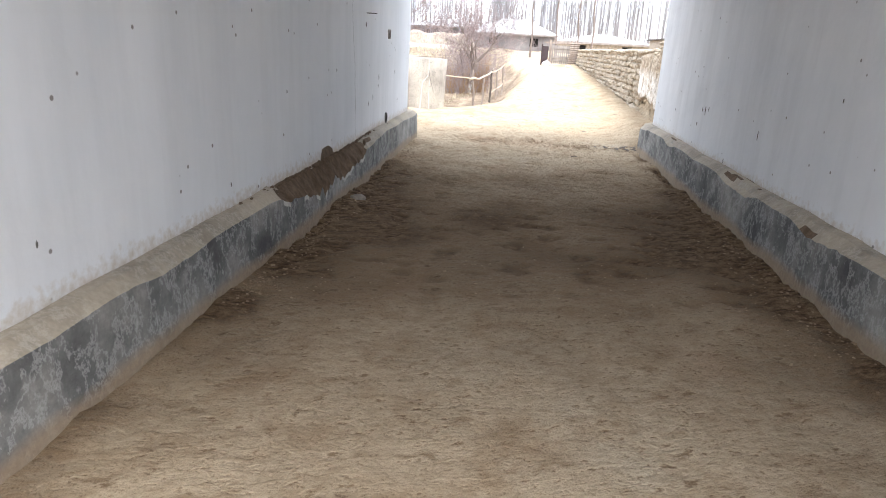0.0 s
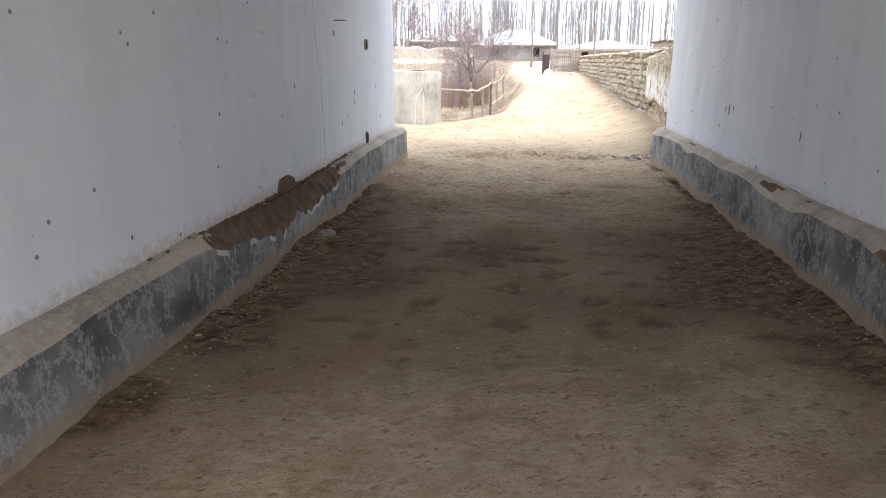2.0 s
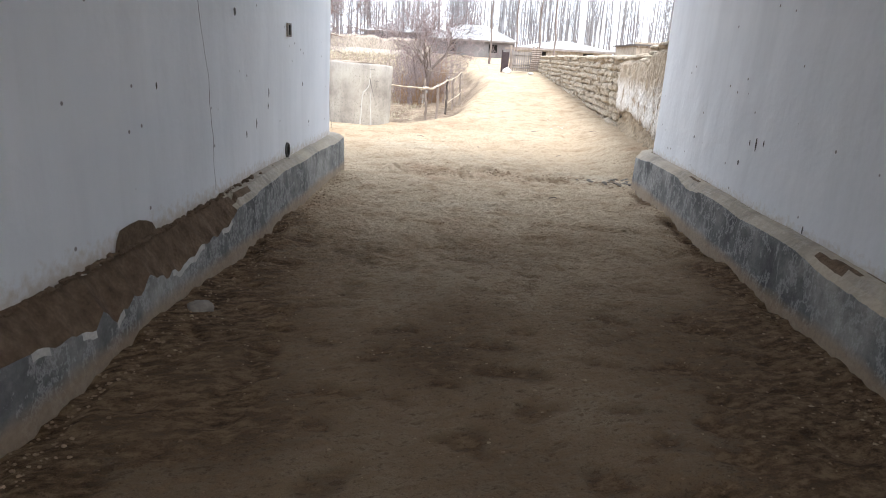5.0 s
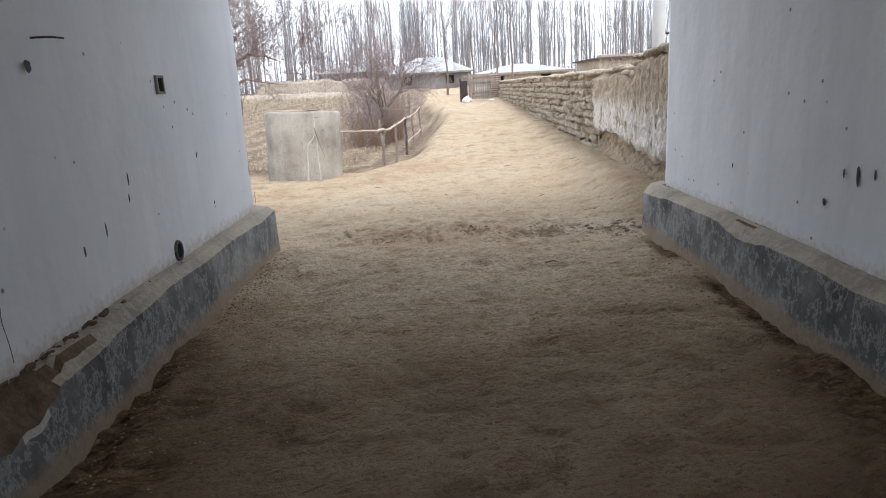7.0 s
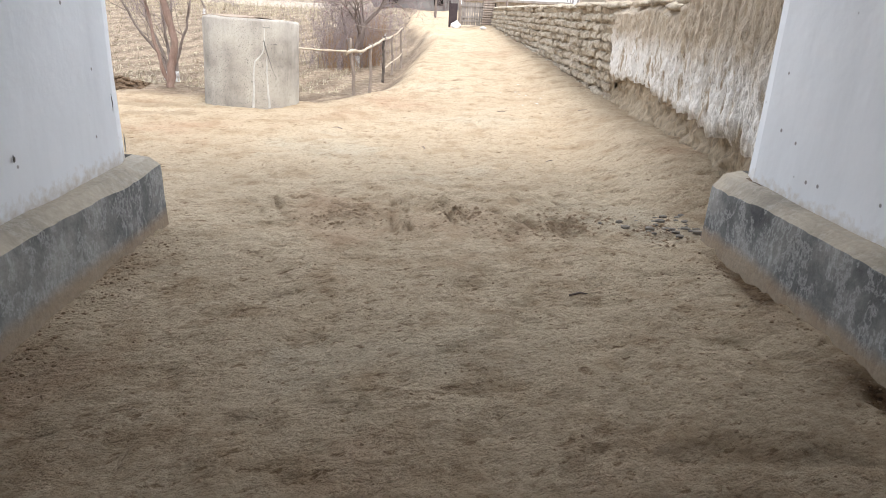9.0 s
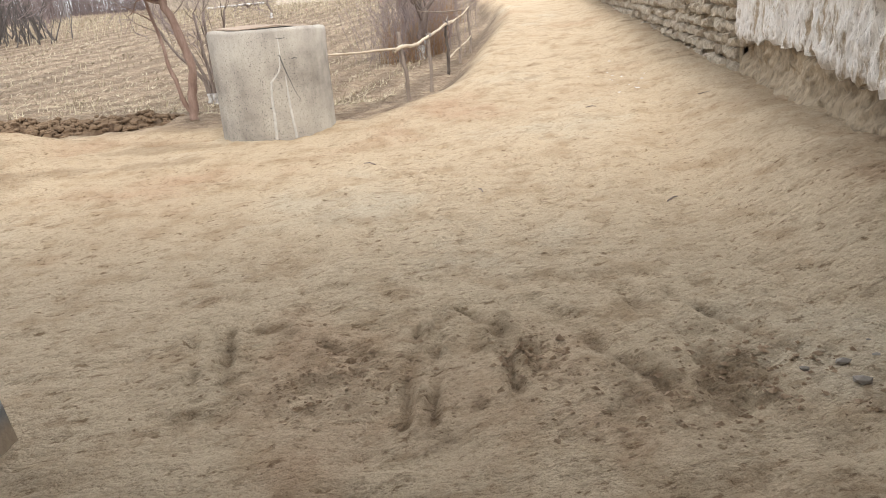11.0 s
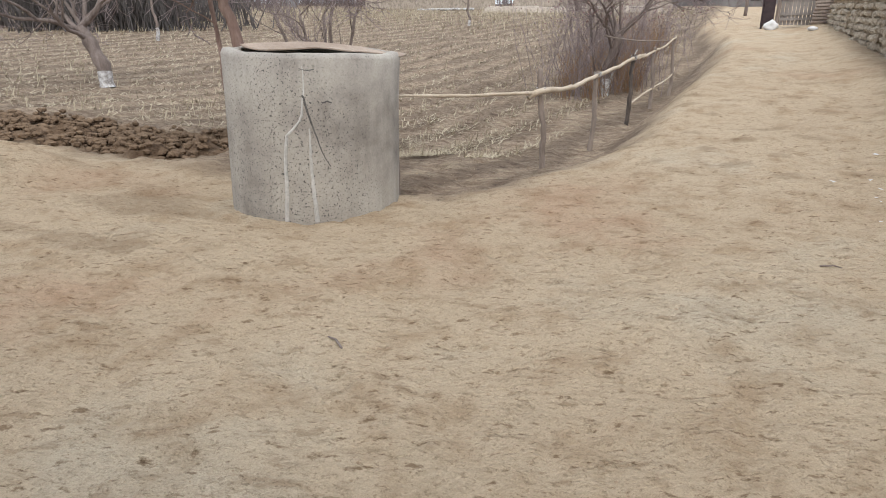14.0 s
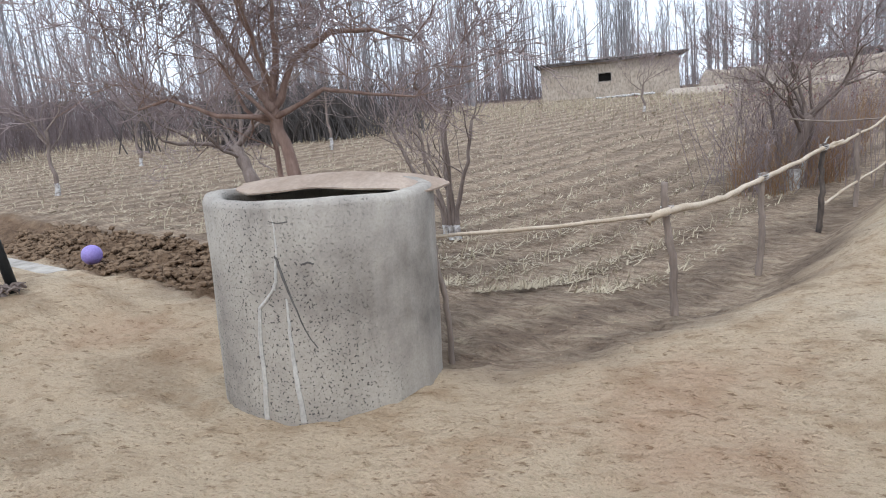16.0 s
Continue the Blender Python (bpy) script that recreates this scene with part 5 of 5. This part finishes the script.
pile = thing("firewood_stack", (2.3, 32.6, land(2.3, 32.6)), "stack of rough grey logs at the wall end", "firewood")
for k in range(11):
    g = Geo()
    g.tube([(-0.22 + rnd.gauss(0, 0.02), 0, 0.06 + 0.085 * k), (0.26 + rnd.gauss(0, 0.03), 0.05, 0.07 + 0.085 * k)], [0.045, 0.04], 7)
    part("log", g, POST, pile)


def house(name, at, w, d, base, eave, ridge, label, wall_mat, roof_mat, hip=0.3, turn=0.0, windows=2):
    t = thing(name, (at[0], at[1], base), label, "house", turn=turn)
    e, r = eave - base, ridge - base
    g = Geo()
    g.box(-w / 2, -d / 2, -0.6, w / 2, d / 2, e)
    part("wall", g, wall_mat, t)
    g = Geo()
    o = 0.35
    g.v = [(-w / 2 - o, -d / 2 - o, e), (w / 2 + o, -d / 2 - o, e), (w / 2 + o, d / 2 + o, e), (-w / 2 - o, d / 2 + o, e), (-w / 2 + hip * w, 0, r), (w / 2 - hip * w, 0, r)]
    g.f = [(0, 1, 5, 4), (2, 3, 4, 5), (1, 2, 5), (3, 0, 4), (3, 2, 1, 0)]
    part("roof", g, roof_mat, t)
    g = Geo()
    g.box(-w / 2 - o, -d / 2 - o - 0.05, e - 0.14, w / 2 + o, -d / 2 - o + 0.05, e + 0.02)
    part("eaves_board", g, PLANK, t)
    for k in range(windows):
        x = -w / 2 + w * (k + 0.5) / windows
        g = Geo()
        g.box(x - 0.4, -d / 2 - 0.03, e * 0.35, x + 0.4, -d / 2 + 0.02, e * 0.8)
        part("window", g, HOLE, t, "dark window")
    return t


house("farmhouse", (-0.9, 72), 8.0, 7, 1.0, 2.7, 4.2, "single-storey farmhouse with a pale hipped metal roof", SHADED, SHEET, 0.35)
house("long_house", (6.6, 60), 7.5, 5, 0.9, 2.1, 2.8, "long low house with a pale metal roof", MUD, SHEET, 0.42)
house("far_house", (-9.0, 84), 9, 6, 1.3, 3.4, 4.4, "far pale plastered house among bare trees", SHADED, SHEET, 0.3)
house("barn", (-50, 33), 14, 5, land(-50, 33), land(-50, 33) + 2.3, land(-50, 33) + 2.7, "long pale barn behind the orchard", WHITEWASH, SHADED, 0.45, turn=62, windows=4)
outhouse = thing("outhouse", (-36.0, 34.5, land(-36.0, 34.5)), "small white outhouse at the wood's edge", "outhouse", turn=40)
g = Geo()
g.box(-0.5, -0.5, -0.2, 0.5, 0.5, 1.35)
part("wall", g, WHITEWASH, outhouse)
g = Geo()
g.add([(-0.65, -0.65, 1.35), (0.65, -0.65, 1.35), (0.65, 0.65, 1.55), (-0.65, 0.65, 1.55), (-0.65, -0.65, 1.42), (0.65, -0.65, 1.42), (0.65, 0.65, 1.62), (-0.65, 0.65, 1.62)], [(3, 2, 1, 0), (4, 5, 6, 7), (0, 1, 5, 4), (1, 2, 6, 5), (2, 3, 7, 6), (3, 0, 4, 7)])
part("roof", g, PLANK, outhouse)
shed = thing("flat_roofed_shed", (6.6, 27.0, 0.4), "mud-plastered shed with a flat earth roof", "shed")
g = Geo()
g.box(-1.35, 0, -0.5, 2.6, 3.5, 1.5)
part("wall", g, MUD, shed)
g = Geo()
g.box(-1.45, -0.12, 1.5, 2.9, 3.7, 1.55)
part("roof", g, DARKROOF, shed)
for k in range(12):
    g = Geo()
    g.tube([(-1.3 + 0.36 * k, -0.16, 1.46), (-1.3 + 0.36 * k, 0.1, 1.46)], [0.035, 0.035], 7)
    part("beam_end", g, POST, shed)
g = Geo()
g.box(-1.40, -0.10, 1.552, 2.85, 0.05, 1.62)
part("parapet", g, MUD, shed)
lamp = thing("utility_pole", (3.48, 15.6, 0.15), "white concrete utility pole behind the mud wall", "utility pole")
g = Geo()
g.tube([(0, 0, -0.3), (0, 0, 3), (0.02, 0, 6.5)], [0.115, 0.10, 0.08], 14)
part("shaft", g, PALE, lamp, soft=True)
g = Geo()
g.tube([(0, 0, 1.78), (1.6, 0, 1.74)], [0.018, 0.018], 8)
part("rod", g, DARKIRON, lamp)

# ---- woods, brushwood and stubble ----
wr = random.Random(5)


def poplar(geo, r, x, y, h):
    z = land(x, y) - 0.1
    lean = (r.gauss(0, 0.25), r.gauss(0, 0.25))
    base = 0.03 + 0.0035 * h + r.uniform(0, 0.03)
    pts = [Vector((x + lean[0] * f * f * 2, y + lean[1] * f * f * 2, z + h * f)) for f in (0, 0.3, 0.6, 1.0)]
    geo.tube(pts, [base, base * 0.75, base * 0.45, 0.015], 5, caps=False)
    for k in range(r.randint(18, 30)):
        f = r.uniform(0.12, 0.92)
        p = Vector((x + lean[0] * f * f * 2, y + lean[1] * f * f * 2, z + h * f))
        a = r.uniform(0, 6.283)
        ln = h * r.uniform(0.10, 0.24) * (1.15 - f * 0.6)
        out = Vector((math.cos(a), math.sin(a), 0))
        q = p + out * ln * 0.30 + Vector((0, 0, ln * 0.55))
        e = q + out * ln * 0.14 + Vector((r.gauss(0, 0.08), r.gauss(0, 0.08), ln * 0.6))
        geo.tube([p, q, e], [0.020, 0.013, 0.006], 3, caps=False)
        for s in range(3):
            b2 = r.uniform(0, 6.283)
            m = p.lerp(q, r.uniform(0.3, 1))
            geo.tube([m, m + Vector((math.cos(b2) * 0.3, math.sin(b2) * 0.3, r.uniform(0.4, 0.9))) * ln * 0.45], [0.012, 0.006], 3, caps=False)


g = Geo()
for k in range(800):
    a = radians(wr.uniform(-100, 34) if k < 690 else wr.uniform(-9, 30))
    d = wr.uniform(46, 92) if not -36 < math.degrees(a) < -9 else wr.uniform(62, 100)
    if a > radians(-9):
        d = wr.uniform(58, 105)
    poplar(g, wr, d * math.sin(a), 14 + d * math.cos(a), wr.uniform(9, 16))
tagged(part("poplar_wood", g, POPLAR, soft=True), "far wood of tall bare grey poplars", "wood", kind="stuff")


def stems(geo, r, x, y, h, n, wide, thick=0.008):
    z = land(x, y) - 0.03
    for k in range(n):
        a, b2 = r.uniform(0, 6.283), r.uniform(0.1, 1.0)
        p = Vector((x + r.gauss(0, wide * 0.25), y + r.gauss(0, wide * 0.25), z))
        hh = h * r.uniform(0.5, 1.1)
        q = p + Vector((math.cos(a) * b2 * wide * 0.35, math.sin(a) * b2 * wide * 0.35, hh * 0.55))
        e = q + Vector((math.cos(a) * b2 * wide * 0.4 + r.gauss(0, 0.1), math.sin(a) * b2 * wide * 0.4 + r.gauss(0, 0.1), hh * 0.45))
        geo.tube([p, q, e], [thick, thick * 0.75, thick * 0.35], 3, caps=False)
        for s in range(3):
            m = q.lerp(e, r.uniform(-0.6, 0.9))
            c = r.uniform(0, 6.283)
            geo.tube([m, m + Vector((math.cos(c) * 0.22, math.sin(c) * 0.22, r.uniform(0.1, 0.35))) * hh * 0.5], [thick * 0.55, thick * 0.25], 3, caps=False)


g = Geo()
for k in range(760):
    a = radians(wr.uniform(-98, -24))
    d = wr.uniform(30, 46) + 4 * math.sin(a * 5)
    if a > radians(-40):
        d = wr.uniform(54, 66)
    stems(g, wr, d * math.sin(a), 15 + d * math.cos(a), wr.uniform(1.4, 3.8), 10, 1.9, 0.014)
for k in range(160):
    a = radians(wr.uniform(-20, 14))
    d = wr.uniform(52, 66)
    stems(g, wr, d * math.sin(a), 15 + d * math.cos(a), wr.uniform(1.2, 2.6), 8, 1.8, 0.02)
tagged(part("brushwood", g, BRUSH, soft=True), "dark leafless brushwood along the edge of the wood", "brushwood", kind="stuff")
g = Geo()
for k in range(70):
    a = radians(wr.gauss(-49, 4.0))
    d = wr.uniform(27, 31)
    stems(g, wr, 0.4 + d * math.sin(a), 11 + d * math.cos(a), wr.uniform(1.3, 2.4), 16, 1.5, 0.03)
tagged(part("dark_bush", g, DARKROOF, soft=True), "dense dark bush at the field's edge", "bush", kind="stuff")
g = Geo()
for k in range(80):
    u = wr.random()
    x, y = -1.9 - 0.1 * u + wr.gauss(0, 0.45), 23.2 + 10.0 * u + wr.gauss(0, 0.3)
    x = min(x, road_edge(y) - 0.35)
    stems(g, wr, x, y, wr.uniform(0.9, 2.0), 4, 1.0, 0.005)
for k in range(26):
    x, y = -2.2 + wr.gauss(0, 0.5), 24.5 + wr.gauss(0, 1.1)
    stems(g, wr, x, y, wr.uniform(1.4, 2.4), 6, 1.1, 0.007)
tagged(part("roadside_thicket", g, TWIG, soft=True), "leafless grey thicket along the lane's verge", "thicket", kind="stuff")
g = Geo()
for k in range(70):
    u = wr.random()
    x, y = -2.0 + wr.gauss(0, 0.4), 23.4 + 8.5 * u * u + wr.gauss(0, 0.25)
    x = min(x, road_edge(y) - 0.3)
    stems(g, wr, x, y, wr.uniform(0.4, 1.1), 10, 0.35, 0.006)
tagged(part("dry_reeds", g, RUSSET, soft=True), "russet dry stalks under the thicket", "reeds", kind="stuff")
# withered leaves that still hang on the roadside tree and thicket
g = Geo()
for k in range(900):
    p = Vector((-1.8 + wr.gauss(0, 0.75), 24.0 + wr.gauss(0, 1.1), 1.0 + abs(wr.gauss(0.7, 0.55))))
    d = Vector((wr.gauss(0, 1), wr.gauss(0, 1), wr.gauss(0, 1))).normalized() * wr.uniform(0.015, 0.03)
    s = d.orthogonal().normalized() * 0.010
    g.add([tuple(p - d), tuple(p + s), tuple(p + d), tuple(p - s)], [(0, 1, 2, 3)])
tagged(part("withered_leaves", g, LEAF), "withered reddish leaves clinging to bare twigs", "leaves", kind="stuff")
# stubble in rows
g = Geo()
for k in range(26000):
    u = wr.random()
    r, a = 1.5 + 40 * u ** 1.25, radians(wr.uniform(-4, 99))
    x, y = -2 - r * math.sin(a), 16 + r * math.cos(a)
    if y < 17.4 + 0.3 * ripple(x, y, 1.0) and x < -3.4 or y < 15.9 or x > road_edge(y) - 0.2 or (y < 17.2 or x > road_edge(y) - 0.6) and wr.random() < 0.7:
        continue
    row = (y * math.cos(ROWTURN) + x * math.sin(ROWTURN) + 0.2 * ripple(x, y, 0.5)) / 0.75
    shift = (round(row) - row) * 0.75 * 0.5 + wr.gauss(0, 0.05)
    x, y = x + shift * math.sin(ROWTURN), y + shift * math.cos(ROWTURN)
    z = land(x, y)
    ln = wr.uniform(0.04, 0.13) * (1 + r / 30)
    flat = wr.random() < 0.82
    a = wr.uniform(0, 6.283)
    d = Vector((math.cos(a), math.sin(a), 0.25 if flat else wr.uniform(1.2, 3))).normalized() * ln
    wd = 0.005 + 0.0005 * r
    s = d.cross(Vector((0.3, 0.2, 1))).normalized() * wd
    p = Vector((x, y, z + 0.015))
    g.add([tuple(p - s), tuple(p + s), tuple(p + d + s * 0.6), tuple(p + d - s * 0.6)], [(0, 1, 2, 3)])
tagged(part("stubble", g, STRAW), "straw-coloured maize stubble and litter in rows", "stubble", kind="stuff")
# upright dry grass along the field's far edge
g = Geo()
for k in range(6000):
    r, a = wr.uniform(20, 33), radians(wr.uniform(6, 96))
    x, y = -2 - r * math.sin(a), 16 + r * math.cos(a)
    if wr.random() > smooth(19, 30, r):
        continue
    h = wr.uniform(0.12, 0.45)
    p = Vector((x, y, land(x, y)))
    e = p + Vector((wr.gauss(0, 0.08), wr.gauss(0, 0.08), h))
    s = Vector((0.012, 0.012 * wr.uniform(-1, 1), 0))
    g.add([tuple(p - s), tuple(p + s), tuple(e)], [(0, 1, 2)])
tagged(part("dry_grass", g, STRAW), "pale dry grass at the field's far edge", "grass", kind="stuff")
# clods of the dug plot
g = Geo()
for k in range(2600):
    x, y = wr.uniform(-11.5, -4.2), wr.uniform(15.9, 17.2)
    s = wr.uniform(0.015, 0.05)
    z = land(x, y) - 0.01 + 0.13 * ripple(x, y, 4.2, 6) + 0.04 * ripple(x, y, 9, 8)
    g.rock((x, y, z), (s * 1.3, s, s * 0.75), k * 0.37, 1)
tagged(part("dug_clods", g, DUG), "freshly dug brown clods of a garden plot", "clods", kind="stuff")

# ---- the bricks of the mud wall ----
brick_meshes = []
for v in range(8):
    r = random.Random(200 + v)
    g = Geo()
    a, h, c = 0.119, 0.052, 0.030
    for x, ins in ((0.05, 0.0), (-0.035, 0.0), (-0.075, c)):
        g.v += [(x + r.gauss(0, 0.013), sy * (a - ins) + r.gauss(0, 0.013), sz * (h - ins * 0.7) + r.gauss(0, 0.009)) for sy, sz in ((-1, -1), (1, -1), (1, 1), (-1, 1))]
    for lv in (0, 4):
        g.f += [(lv + i, lv + (i + 1) % 4, lv + 4 + (i + 1) % 4, lv + 4 + i) for i in range(4)]
    g.v.append((-0.088 + r.gauss(0, 0.008), r.gauss(0, 0.03), r.gauss(0, 0.015)))
    g.f += [(8 + i, 8 + (i + 1) % 4, 12) for i in range(4)]
    brick_meshes.append((g, mesh_of("brick", g, BRICK)))
rest = Geo()
count, course = 0, 0
while True:
    z = 0.15 + 0.132 * course
    if z > 1.36:
        break
    y = M1 + 0.1 + (0.13 if course % 2 else 0)
    while y < M2 - 0.1:
        if land(MX, y) - 0.06 < z < wall_top(y) - 0.03:
            k = rnd.randrange(8)
            at = Vector((MX + 0.085 + rnd.gauss(0, 0.020), y + rnd.gauss(0, 0.018), z + 0.016 * ripple(y, course, 0.8) + rnd.gauss(0, 0.009)))
            turn = Euler((rnd.gauss(0, 0.07), rnd.gauss(0, 0.06), rnd.gauss(0, 0.10)))
            if y < 24.0 and count < 300:
                ob = new("brick", brick_meshes[k][1])
                ob.parent = mudwall
                ob.location, ob.rotation_euler = at - Vector((OX, OY, OZ)), turn
                ob.scale = (1, rnd.uniform(0.9, 1.05), rnd.uniform(0.9, 1.05))
                count += 1
            else:
                mt = turn.to_matrix()
                rest.add([tuple(mt @ Vector(v) + at - Vector((OX, OY, OZ))) for v in brick_meshes[k][0].v], brick_meshes[k][0].f)
        y += 0.262
    course += 1
tagged(part("far_bricks", rest, BRICK, mudwall), kind="stuff")
